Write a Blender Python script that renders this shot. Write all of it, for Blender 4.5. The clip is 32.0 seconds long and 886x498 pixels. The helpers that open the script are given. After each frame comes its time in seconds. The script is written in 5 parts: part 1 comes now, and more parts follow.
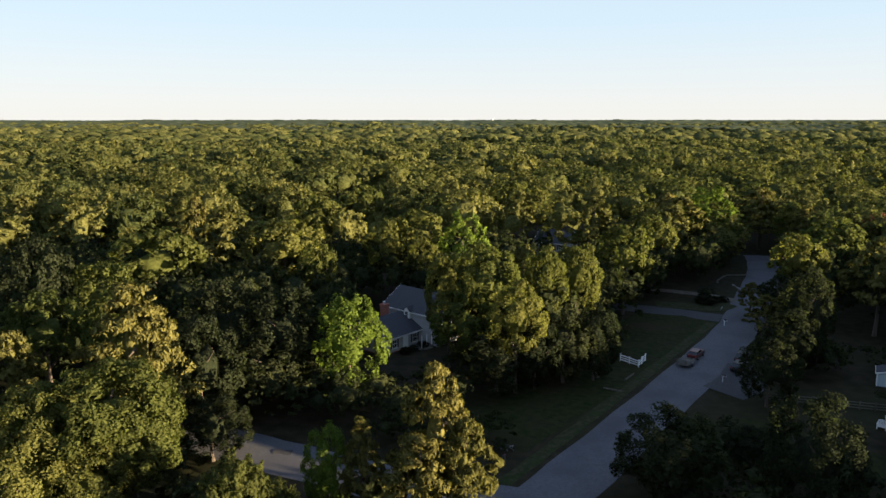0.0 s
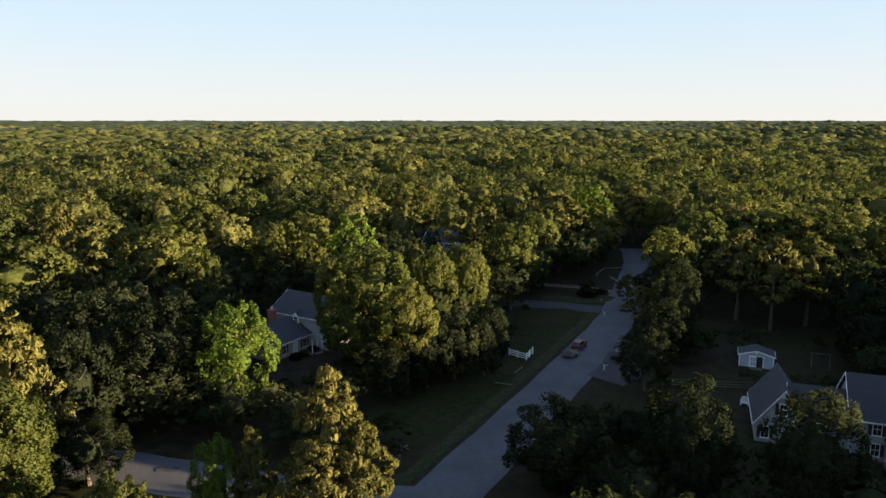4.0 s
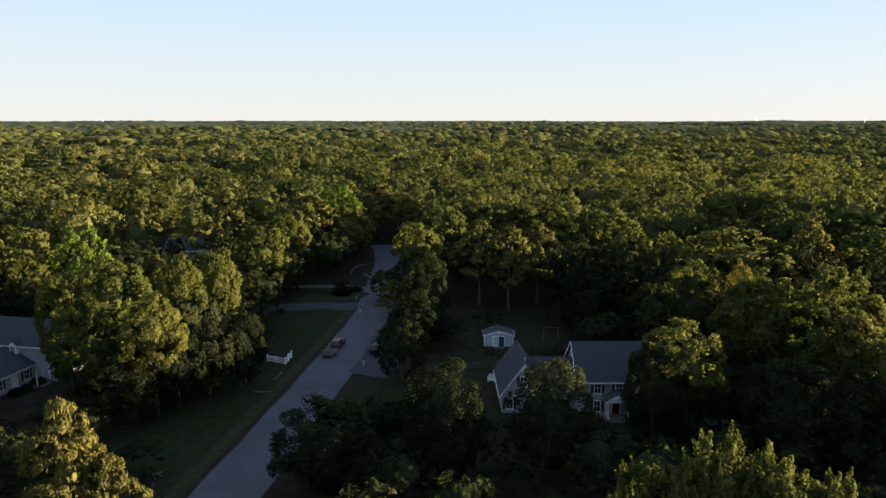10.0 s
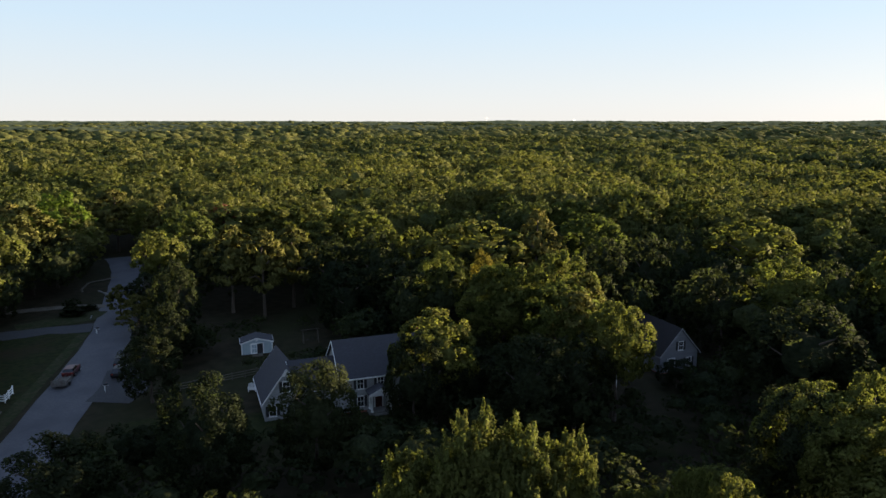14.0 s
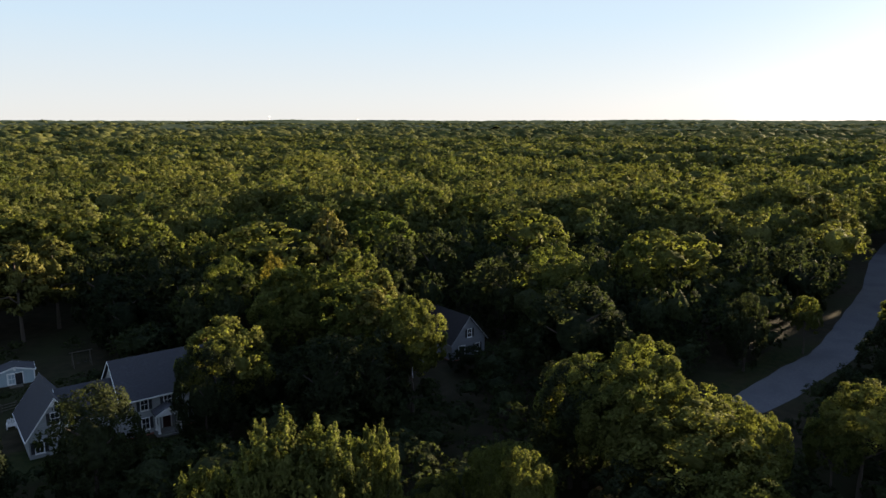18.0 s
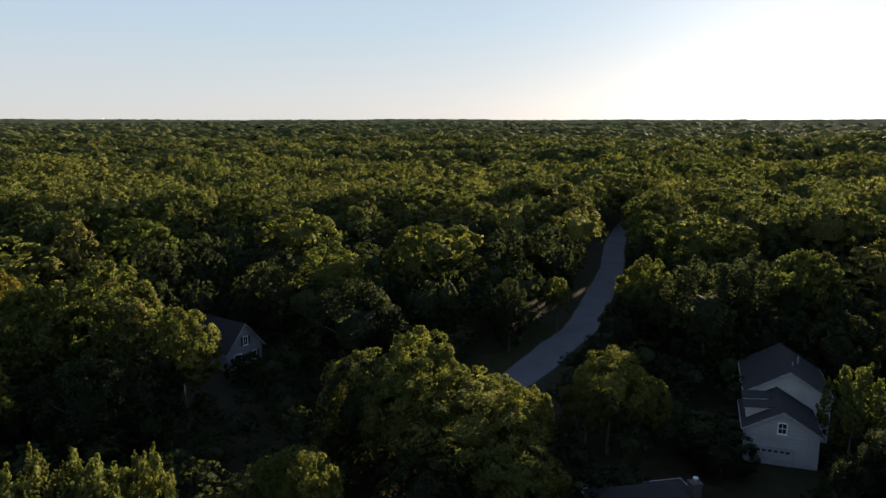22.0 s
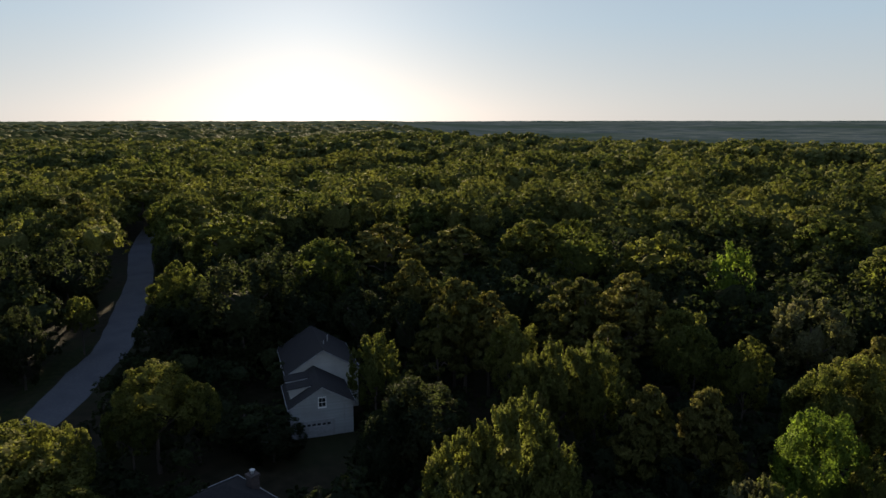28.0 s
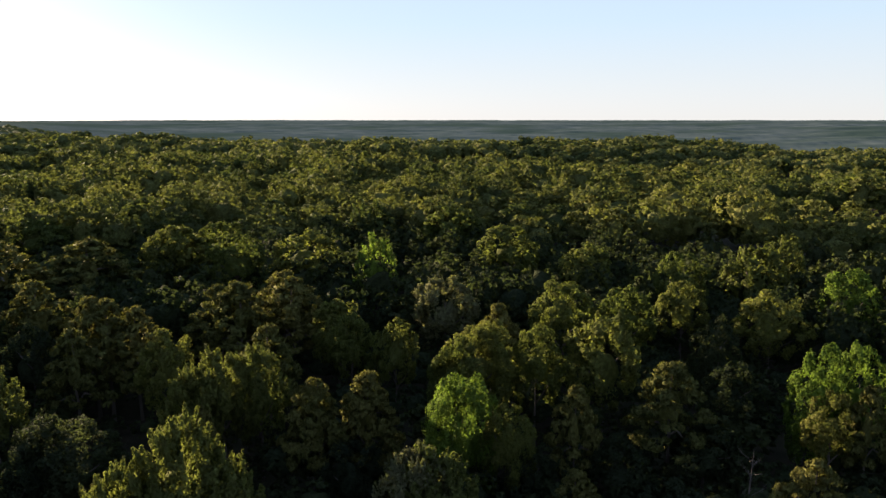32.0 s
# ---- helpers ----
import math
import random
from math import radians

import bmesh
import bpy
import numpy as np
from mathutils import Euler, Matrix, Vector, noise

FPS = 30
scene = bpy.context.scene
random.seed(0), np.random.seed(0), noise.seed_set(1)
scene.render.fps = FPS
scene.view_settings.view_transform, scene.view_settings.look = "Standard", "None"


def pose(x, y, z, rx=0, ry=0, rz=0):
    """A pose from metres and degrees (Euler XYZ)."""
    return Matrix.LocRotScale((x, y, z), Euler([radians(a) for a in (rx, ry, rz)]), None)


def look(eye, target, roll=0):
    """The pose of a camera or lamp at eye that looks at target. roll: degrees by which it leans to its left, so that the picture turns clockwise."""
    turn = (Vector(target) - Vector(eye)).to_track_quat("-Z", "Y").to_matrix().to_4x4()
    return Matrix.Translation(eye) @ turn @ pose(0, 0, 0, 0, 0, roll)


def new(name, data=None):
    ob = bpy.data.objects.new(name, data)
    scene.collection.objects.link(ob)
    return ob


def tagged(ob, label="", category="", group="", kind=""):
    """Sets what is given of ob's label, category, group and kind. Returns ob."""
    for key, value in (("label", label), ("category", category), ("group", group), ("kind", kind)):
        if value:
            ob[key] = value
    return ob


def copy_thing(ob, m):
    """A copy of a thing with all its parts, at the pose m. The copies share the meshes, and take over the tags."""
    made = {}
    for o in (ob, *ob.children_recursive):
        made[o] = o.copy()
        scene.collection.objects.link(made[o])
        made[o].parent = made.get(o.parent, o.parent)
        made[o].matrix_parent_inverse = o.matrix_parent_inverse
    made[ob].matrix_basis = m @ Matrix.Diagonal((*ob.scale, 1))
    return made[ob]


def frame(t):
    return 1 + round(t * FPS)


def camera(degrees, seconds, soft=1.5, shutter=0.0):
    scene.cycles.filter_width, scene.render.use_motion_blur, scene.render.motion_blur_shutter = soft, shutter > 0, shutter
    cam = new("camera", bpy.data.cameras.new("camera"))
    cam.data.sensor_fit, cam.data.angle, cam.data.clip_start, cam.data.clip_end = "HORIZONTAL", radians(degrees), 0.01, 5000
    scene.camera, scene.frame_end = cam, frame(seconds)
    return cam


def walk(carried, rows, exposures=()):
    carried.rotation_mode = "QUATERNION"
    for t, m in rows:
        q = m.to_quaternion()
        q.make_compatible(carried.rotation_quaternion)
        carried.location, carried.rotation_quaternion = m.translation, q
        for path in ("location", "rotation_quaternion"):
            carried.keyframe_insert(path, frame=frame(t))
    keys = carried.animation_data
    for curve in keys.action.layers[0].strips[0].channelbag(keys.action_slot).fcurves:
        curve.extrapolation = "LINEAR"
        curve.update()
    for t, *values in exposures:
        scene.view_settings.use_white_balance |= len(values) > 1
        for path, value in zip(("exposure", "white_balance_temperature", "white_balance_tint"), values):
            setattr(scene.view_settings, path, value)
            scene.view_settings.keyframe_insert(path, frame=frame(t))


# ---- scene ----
import functools

cam = camera(64.8, 32.0)
PATH = [
    (0.0, pose(0, 0, 40, 79.52, 0, -0.00)),
    (0.5, pose(0, 0, 40, 79.51, 0, -1.00)),
    (1.0, pose(0, 0, 40, 79.51, 0, -2.07)),
    (1.5, pose(0, 0, 40, 79.52, 0, -3.23)),
    (2.0, pose(0, 0, 40, 79.52, 0, -4.33)),
    (2.5, pose(0, 0, 40, 79.56, 0, -5.44)),
    (4.5, pose(0, 0, 40, 79.59, 0, -10.69)),
    (5.0, pose(0, 0, 40, 79.61, 0, -12.22)),
    (5.5, pose(0, 0, 40, 79.62, 0, -13.83)),
    (6.0, pose(0, 0, 40, 79.62, 0, -15.49)),
    (6.5, pose(0, 0, 40, 79.62, 0, -17.11)),
    (7.0, pose(0, 0, 40, 79.62, 0, -18.81)),
    (7.5, pose(0, 0, 40, 79.61, 0, -20.91)),
    (8.0, pose(0, 0, 40, 79.61, 0, -23.07)),
    (8.5, pose(0, 0, 40, 79.61, 0, -24.85)),
    (9.0, pose(0, 0, 40, 79.61, 0, -26.27)),
    (9.5, pose(0, 0, 40, 79.61, 0, -27.78)),
    (10.0, pose(0, 0, 40, 79.60, 0, -29.68)),
    (10.5, pose(0, 0, 40, 79.60, 0, -31.81)),
    (11.0, pose(0, 0, 40, 79.60, 0, -33.92)),
    (11.5, pose(0, 0, 40, 79.62, 0, -36.14)),
    (12.0, pose(0, 0, 40, 79.60, 0, -38.65)),
    (12.5, pose(0, 0, 40, 79.62, 0, -41.28)),
    (13.0, pose(0, 0, 40, 79.61, 0, -43.93)),
    (13.5, pose(0, 0, 40, 79.63, 0, -46.86)),
    (14.0, pose(0, 0, 40, 79.61, 0, -49.96)),
    (14.5, pose(0, 0, 40, 79.61, 0, -52.80)),
    (15.0, pose(0, 0, 40, 79.60, 0, -55.40)),
    (15.5, pose(0, 0, 40, 79.58, 0, -57.61)),
    (17.5, pose(0, 0, 40, 79.54, 0, -65.11)),
    (18.0, pose(0, 0, 40, 79.55, 0, -67.25)),
    (18.5, pose(0, 0, 40, 79.53, 0, -69.41)),
    (19.0, pose(0, 0, 40, 79.53, 0, -71.59)),
    (19.5, pose(0, 0, 40, 79.52, 0, -73.85)),
    (20.0, pose(0, 0, 40, 79.51, 0, -76.24)),
    (20.5, pose(0, 0, 40, 79.51, 0, -78.65)),
    (21.0, pose(0, 0, 40, 79.50, 0, -81.07)),
    (21.5, pose(0, 0, 40, 79.50, 0, -83.49)),
    (22.0, pose(0, 0, 40, 79.49, 0, -85.96)),
    (22.5, pose(0, 0, 40, 79.46, 0, -88.56)),
    (23.0, pose(0, 0, 40, 79.47, 0, -91.15)),
    (23.5, pose(0, 0, 40, 79.47, 0, -93.77)),
    (24.0, pose(0, 0, 40, 79.46, 0, -96.45)),
    (24.5, pose(0, 0, 40, 79.49, 0, -99.71)),
    (25.0, pose(0, 0, 40, 79.50, 0, -103.17)),
    (25.5, pose(0, 0, 40, 79.52, 0, -106.62)),
    (27.5, pose(0, 0, 40, 79.60, 0, -120.31)),
    (28.0, pose(0, 0, 40, 79.61, 0, -123.80)),
    (28.5, pose(0, 0, 40, 79.59, 0, -127.35)),
    (29.0, pose(0, 0, 40, 79.55, 0, -131.02)),
    (29.5, pose(0, 0, 40, 79.52, 0, -134.64)),
    (30.0, pose(0, 0, 40, 79.49, 0, -138.28)),
    (30.5, pose(0, 0, 40, 79.49, 0, -141.90)),
    (31.0, pose(0, 0, 40, 79.52, 0, -145.53)),
    (31.5, pose(0, 0, 40, 79.55, 0, -149.15)),
    (32.0, pose(0, 0, 40, 79.56, 0, -152.33)),
]
walk(cam, PATH, [(0, 2.3, 6050, 14), (6, 2.28, 6050, 14), (12, 2.26, 6000, 15), (18.2, 2.2, 5950, 15), (18.5, 2.45, 5950, 26), (19.0, 2.45, 5950, 26), (19.4, 2.2, 5900, 15), (23, 1.85, 5900, 15), (25, 1.68, 5900, 14), (28, 1.62, 5900, 14), (30, 2.0, 5900, 15), (32, 2.25, 5900, 16)])

# ---- sky and sun ----
def ramp(n, a, b, fac):
    mix = n.nodes.new("ShaderNodeMix")
    mix.data_type = "RGBA"
    for i, v in ((6, a), (7, b)):
        if isinstance(v, tuple):
            mix.inputs[i].default_value = (*v, 1)
        else:
            n.links.new(v, mix.inputs[i])
    if isinstance(fac, float):
        mix.inputs[0].default_value = fac
    else:
        n.links.new(fac, mix.inputs[0])
    return mix.outputs[2]


SUN_AZ, SUN_EL = 113.0, 7.5          # clockwise from +y, degrees
world = bpy.data.worlds.new("sky")
scene.world = world
world.use_nodes = True
wn = world.node_tree
sky = wn.nodes.new("ShaderNodeTexSky")
sky.sky_type = "NISHITA"
sky.sun_disc = False
sky.sun_elevation, sky.sun_rotation = radians(SUN_EL), radians(SUN_AZ)
sky.altitude, sky.air_density, sky.dust_density, sky.ozone_density = 60, 1.0, 0.9, 1.2
background = wn.nodes["Background"]
background.inputs["Strength"].default_value = 0.068
pale = wn.nodes.new("ShaderNodeHueSaturation")       # thin summer haze pales the sky
pale.inputs["Saturation"].default_value = 0.6
wn.links.new(sky.outputs[0], pale.inputs["Color"])
veil = wn.nodes.new("ShaderNodeMix")                # even haze over the whole sky
veil.data_type = "RGBA"
veil.inputs[0].default_value = 0.94
up_is = wn.nodes.new("ShaderNodeTexCoord")
height = wn.nodes.new("ShaderNodeSeparateXYZ")
climb = wn.nodes.new("ShaderNodeMapRange")          # pale low down, deeper overhead
climb.inputs["From Min"].default_value, climb.inputs["From Max"].default_value = 0.13, 0.75
wn.links.new(up_is.outputs["Generated"], height.inputs[0])
wn.links.new(height.outputs["Z"], climb.inputs["Value"])
low = wn.nodes.new("ShaderNodeMapRange")            # warm haze along the horizon
low.inputs["From Min"].default_value, low.inputs["From Max"].default_value = 0.0, 0.13
wn.links.new(height.outputs["Z"], low.inputs["Value"])
wn.links.new(ramp(wn, ramp(wn, (3.08, 2.98, 2.55), (2.30, 2.78, 2.90), low.outputs[0]), (1.00, 1.42, 2.20), climb.outputs[0]), veil.inputs[7])
wn.links.new(pale.outputs[0], veil.inputs[6])
toward = wn.nodes.new("ShaderNodeVectorMath")       # the sky's brightness by the angle from the sun
toward.operation = "DOT_PRODUCT"
toward.inputs[1].default_value = (math.sin(radians(SUN_AZ)) * math.cos(radians(SUN_EL)), math.cos(radians(SUN_AZ)) * math.cos(radians(SUN_EL)), math.sin(radians(SUN_EL)))
wn.links.new(up_is.outputs["Generated"], toward.inputs[0])
angle = wn.nodes.new("ShaderNodeMath")
angle.operation = "ARCCOSINE"
wn.links.new(toward.outputs["Value"], angle.inputs[0])
part_turn = wn.nodes.new("ShaderNodeMath")
part_turn.operation = "DIVIDE"
part_turn.inputs[1].default_value = math.pi
wn.links.new(angle.outputs[0], part_turn.inputs[0])
aureole = wn.nodes.new("ShaderNodeValToRGB")
aureole.color_ramp.interpolation = "LINEAR"
while len(aureole.color_ramp.elements) < 9:
    aureole.color_ramp.elements.new(0.5)
for stop, (deg, bright) in zip(aureole.color_ramp.elements, ((0, 6), (9, 4.2), (13, 2.9), (17, 2.0), (23, 1.2), (40, 0.70), (66, 0.68), (98, 1.02), (180, 1.14))):
    stop.position = deg / 180
    stop.color = (bright / 6, bright / 6, bright / 6, 1)
glow = wn.nodes.new("ShaderNodeVectorMath")
glow.operation = "MULTIPLY"
wn.links.new(veil.outputs[2], glow.inputs[0])
wn.links.new(aureole.outputs["Color"], glow.inputs[1])
full = wn.nodes.new("ShaderNodeVectorMath")
full.operation = "SCALE"
full.inputs["Scale"].default_value = 6.0
wn.links.new(glow.outputs[0], full.inputs[0])
wn.links.new(full.outputs[0], background.inputs["Color"])
lamp = bpy.data.lights.new("sun", "SUN")
lamp.energy, lamp.angle, lamp.color = 5.0, radians(0.6), (1.0, 0.765, 0.43)
sun = new("sun", lamp)
sun.matrix_world = look((0, 0, 0), (-math.sin(radians(SUN_AZ)) * math.cos(radians(SUN_EL)),
                                    -math.cos(radians(SUN_AZ)) * math.cos(radians(SUN_EL)), -math.sin(radians(SUN_EL))))


# ---- materials ----
def shader(name):
    m = bpy.data.materials.new(name)
    m.use_nodes = True
    n = m.node_tree
    return m, n, n.nodes["Principled BSDF"], n.nodes["Material Output"]


def noise_fac(n, scale, lo=0.35, hi=0.65, detail=4.0, stretch=None, space="Object"):
    tex = n.nodes.new("ShaderNodeTexNoise")
    tex.inputs["Scale"].default_value, tex.inputs["Detail"].default_value = scale, detail
    co = n.nodes.new("ShaderNodeTexCoord")
    if stretch:
        mp = n.nodes.new("ShaderNodeMapping")
        mp.inputs["Scale"].default_value = stretch
        n.links.new(co.outputs[space], mp.inputs[0])
        n.links.new(mp.outputs[0], tex.inputs["Vector"])
    else:
        n.links.new(co.outputs[space], tex.inputs["Vector"])
    mr = n.nodes.new("ShaderNodeMapRange")
    mr.inputs["From Min"].default_value, mr.inputs["From Max"].default_value = lo, hi
    n.links.new(tex.outputs["Fac"], mr.inputs["Value"])
    return mr.outputs[0], tex


def bump(n, bsdf, tex, strength=0.3, distance=0.02):
    b = n.nodes.new("ShaderNodeBump")
    b.inputs["Strength"].default_value, b.inputs["Distance"].default_value = strength, distance
    n.links.new(tex.outputs["Fac"], b.inputs["Height"])
    n.links.new(b.outputs[0], bsdf.inputs["Normal"])


def surface(name, a, b, scale, rough=0.85, relief=0.3, dist=0.02, c=None, scale2=0.2, stretch=None, metal=0.0, gloss=0.4):
    """Two tones at one scale, a third as large stains."""
    m, n, bsdf, _ = shader(name)
    f, tex = noise_fac(n, scale, stretch=stretch)
    col = ramp(n, a, b, f)
    if c:
        f2, _ = noise_fac(n, scale2, 0.45, 0.7)
        col = ramp(n, col, c, f2)
    n.links.new(col, bsdf.inputs["Base Color"])
    bsdf.inputs["Roughness"].default_value = rough
    bsdf.inputs["Metallic"].default_value = metal
    bsdf.inputs["Specular IOR Level"].default_value = gloss
    bump(n, bsdf, tex, relief, dist)
    return m


def foliage(name, dark, light, per_tree, glow=0.35):
    """Leaves: a tone of its own for every tree and every clump, light passing through."""
    m, n, bsdf, out = shader(name)
    geo = n.nodes.new("ShaderNodeNewGeometry")
    if per_tree == "object":
        src = n.nodes.new("ShaderNodeObjectInfo").outputs["Random"]
    else:
        at = n.nodes.new("ShaderNodeAttribute")
        at.attribute_name = "tint"
        src = at.outputs["Fac"]
    col = ramp(n, dark, light, src)
    hi = n.nodes.new("ShaderNodeHueSaturation")
    val = n.nodes.new("ShaderNodeMapRange")
    val.inputs["To Min"].default_value, val.inputs["To Max"].default_value = 0.78, 1.22
    n.links.new(geo.outputs["Random Per Island"], val.inputs["Value"])
    n.links.new(col, hi.inputs["Color"])
    n.links.new(hi.outputs[0], bsdf.inputs["Base Color"])
    bsdf.inputs["Roughness"].default_value = 0.85
    bsdf.inputs["Specular IOR Level"].default_value = 0.02
    mott, tex = noise_fac(n, 26.0 if per_tree == "object" else 1.9, 0.3, 0.7, detail=6.0)
    bump(n, bsdf, tex, 0.8, 0.6 if per_tree == "object" else 1.0)
    shade = n.nodes.new("ShaderNodeMapRange")
    shade.inputs["To Min"].default_value, shade.inputs["To Max"].default_value = 0.64, 1.36
    n.links.new(mott, shade.inputs["Value"])
    mul = n.nodes.new("ShaderNodeMath")
    mul.operation = "MULTIPLY"
    n.links.new(shade.outputs[0], mul.inputs[0])
    n.links.new(val.outputs[0], mul.inputs[1])
    n.links.new(mul.outputs[0], hi.inputs["Value"])
    tr = n.nodes.new("ShaderNodeBsdfTranslucent")
    pass_through = n.nodes.new("ShaderNodeMix")        # light that has gone through a leaf is yellower
    pass_through.data_type, pass_through.blend_type = "RGBA", "MULTIPLY"
    pass_through.inputs[0].default_value = 1.0
    pass_through.inputs[7].default_value = (1.3, 1.42, 0.75, 1)
    n.links.new(hi.outputs[0], pass_through.inputs[6])
    n.links.new(pass_through.outputs[2], tr.inputs["Color"])
    ms = n.nodes.new("ShaderNodeMixShader")
    ms.inputs[0].default_value = glow
    n.links.new(bsdf.outputs[0], ms.inputs[1])
    n.links.new(tr.outputs[0], ms.inputs[2])
    n.links.new(ms.outputs[0], out.inputs["Surface"])
    return m


LEAF = {
    "oak": foliage("oak_leaves", (0.070, 0.085, 0.025), (0.121, 0.123, 0.036), "object", 0.45),
    "pine": foliage("pine_needles", (0.086, 0.089, 0.028), (0.134, 0.123, 0.038), "object", 0.25),
    # dark green, darkened further to stand for the shade on these trees
    "dense": foliage("shade_darkened_leaves", (0.024, 0.031, 0.018), (0.041, 0.048, 0.025), "object", 0.45),
    "maple": foliage("maple_leaves", (0.086, 0.096, 0.030), (0.114, 0.120, 0.036), "object", 0.45),
    "lime": foliage("bright_leaves", (0.086, 0.126, 0.024), (0.110, 0.150, 0.027), "object", 0.45),
    "willow": foliage("willow_leaves", (0.111, 0.111, 0.058), (0.136, 0.130, 0.065), "object", 0.4),
    "gold": foliage("golden_leaves", (0.170, 0.141, 0.031), (0.192, 0.156, 0.035), "object", 0.4),
    "russet": foliage("russet_leaves", (0.150, 0.067, 0.064), (0.172, 0.081, 0.071), "object", 0.45),
}
# Shaded copy of the woodland leaves: shade under trees put into the colour.
SHADED_WOODS = foliage("shaded_woodland_leaves", (0.026, 0.034, 0.018), (0.066, 0.074, 0.030), "tint", 0.4)
WOODS = foliage("woodland_leaves", (0.060, 0.073, 0.026), (0.141, 0.140, 0.045), "tint", 0.36)
BARK = surface("bark", (0.055, 0.042, 0.033), (0.11, 0.088, 0.07), 6, 0.95, 0.6, 0.05, stretch=(1, 1, 0.2))
# Floor and grass colours are lowered to stand for the shade of trees.
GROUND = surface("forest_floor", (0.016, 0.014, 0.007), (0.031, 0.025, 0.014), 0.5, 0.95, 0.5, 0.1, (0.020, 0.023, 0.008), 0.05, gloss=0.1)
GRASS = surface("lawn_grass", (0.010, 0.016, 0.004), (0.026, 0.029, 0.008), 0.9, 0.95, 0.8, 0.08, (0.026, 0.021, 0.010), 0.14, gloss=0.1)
ASPHALT = surface("asphalt", (0.068, 0.068, 0.076), (0.090, 0.090, 0.096), 3.0, 0.9, 0.3, 0.01, (0.056, 0.056, 0.064), 0.15)
DIRT = surface("worn_dirt", (0.020, 0.026, 0.009), (0.046, 0.042, 0.022), 1.4, 0.95, 0.6, 0.05, (0.018, 0.029, 0.007), 0.5, gloss=0.1)
GRAVEL = surface("gravel", (0.09, 0.08, 0.065), (0.15, 0.135, 0.11), 5.0, 0.95, 0.6, 0.02, (0.07, 0.06, 0.04), 0.3, gloss=0.1)
CONCRETE = surface("concrete", (0.14, 0.135, 0.125), (0.19, 0.185, 0.175), 4.0, 0.9, 0.4, 0.01, (0.11, 0.105, 0.095), 0.5)
TARMAC = surface("driveway_tarmac", (0.030, 0.030, 0.034), (0.046, 0.046, 0.048), 3.0, 0.92, 0.3, 0.01, (0.04, 0.04, 0.04), 0.3)
SHINGLE = surface("roof_shingle", (0.030, 0.031, 0.037), (0.048, 0.048, 0.056), 9.0, 0.9, 0.5, 0.02, (0.038, 0.038, 0.043), 0.6, stretch=(0.4, 1, 1))
SIDING = surface("grey_siding", (0.27, 0.28, 0.285), (0.33, 0.34, 0.345), 1.0, 0.7, 0.5, 0.03, (0.26, 0.26, 0.255), 0.4, stretch=(0.05, 0.05, 7))
PALE_SIDING = surface("pale_siding", (0.36, 0.355, 0.34), (0.42, 0.41, 0.395), 1.0, 0.7, 0.5, 0.03, (0.34, 0.335, 0.32), 0.4, stretch=(0.05, 0.05, 7))
BLUE_SIDING = surface("blue_siding", (0.30, 0.37, 0.40), (0.35, 0.42, 0.45), 1.0, 0.7, 0.5, 0.03, (0.28, 0.34, 0.37), 0.4, stretch=(7, 7, 0.05))
# Grey siding dimmed to stand for tree shade on the walls.
DIM_SIDING = surface("shade_dimmed_siding", (0.17, 0.175, 0.19), (0.21, 0.215, 0.23), 1.0, 0.7, 0.5, 0.03, (0.16, 0.165, 0.175), 0.4, stretch=(0.05, 0.05, 7))
# Dark shingle, dimmed further in place of shade on the roofs.
DIM_SHINGLE = surface("shade_dimmed_shingle", (0.018, 0.017, 0.018), (0.030, 0.028, 0.029), 9.0, 0.9, 0.5, 0.02, (0.024, 0.022, 0.022), 0.6, stretch=(0.4, 1, 1), gloss=0.15)
# White trim toned down to grey to imitate the shade it stands in.
DIM_WHITE = surface("shade_dimmed_white_paint", (0.26, 0.26, 0.27), (0.32, 0.32, 0.33), 4.0, 0.6, 0.1, 0.005, (0.22, 0.22, 0.22), 0.8)
DOOR_RED = surface("oxblood_paint", (0.045, 0.012, 0.011), (0.06, 0.017, 0.014), 3.0, 0.5, 0.05, 0.003)
CAR_RED = surface("dark_red_car_paint", (0.075, 0.010, 0.010), (0.10, 0.014, 0.012), 3.0, 0.3, 0.02, 0.002)
WHITE = surface("white_paint", (0.74, 0.74, 0.72), (0.80, 0.80, 0.78), 4.0, 0.55, 0.1, 0.005, (0.68, 0.67, 0.64), 0.8)
BLACK = surface("black_paint", (0.018, 0.018, 0.02), (0.03, 0.03, 0.032), 4.0, 0.5, 0.1, 0.005)
BRICK = surface("brick", (0.23, 0.075, 0.05), (0.33, 0.12, 0.08), 5.0, 0.9, 0.5, 0.02, (0.2, 0.1, 0.08), 1.0)
# Dark grey-brown brick for the low house's chimney.
GREY_BRICK = surface("grey_brown_brick", (0.06, 0.045, 0.042), (0.09, 0.07, 0.065), 5.0, 0.9, 0.5, 0.02, (0.05, 0.045, 0.045), 1.0)
RED = surface("red_paint", (0.28, 0.03, 0.025), (0.34, 0.045, 0.035), 3.0, 0.45, 0.1, 0.005)
STEEL = surface("galvanised_steel", (0.38, 0.38, 0.39), (0.48, 0.48, 0.49), 5.0, 0.45, 0.1, 0.005, metal=0.7)
GALVANISED = surface("dull_zinc", (0.10, 0.098, 0.095), (0.16, 0.155, 0.15), 5.0, 0.7, 0.2, 0.005, (0.08, 0.06, 0.045), 1.5)
TIMBER = surface("weathered_timber", (0.07, 0.06, 0.045), (0.11, 0.095, 0.075), 3.0, 0.9, 0.4, 0.01, stretch=(1, 1, 0.2))
RUBBER = surface("rubber", (0.02, 0.02, 0.02), (0.03, 0.03, 0.03), 8.0, 0.85, 0.2, 0.005)
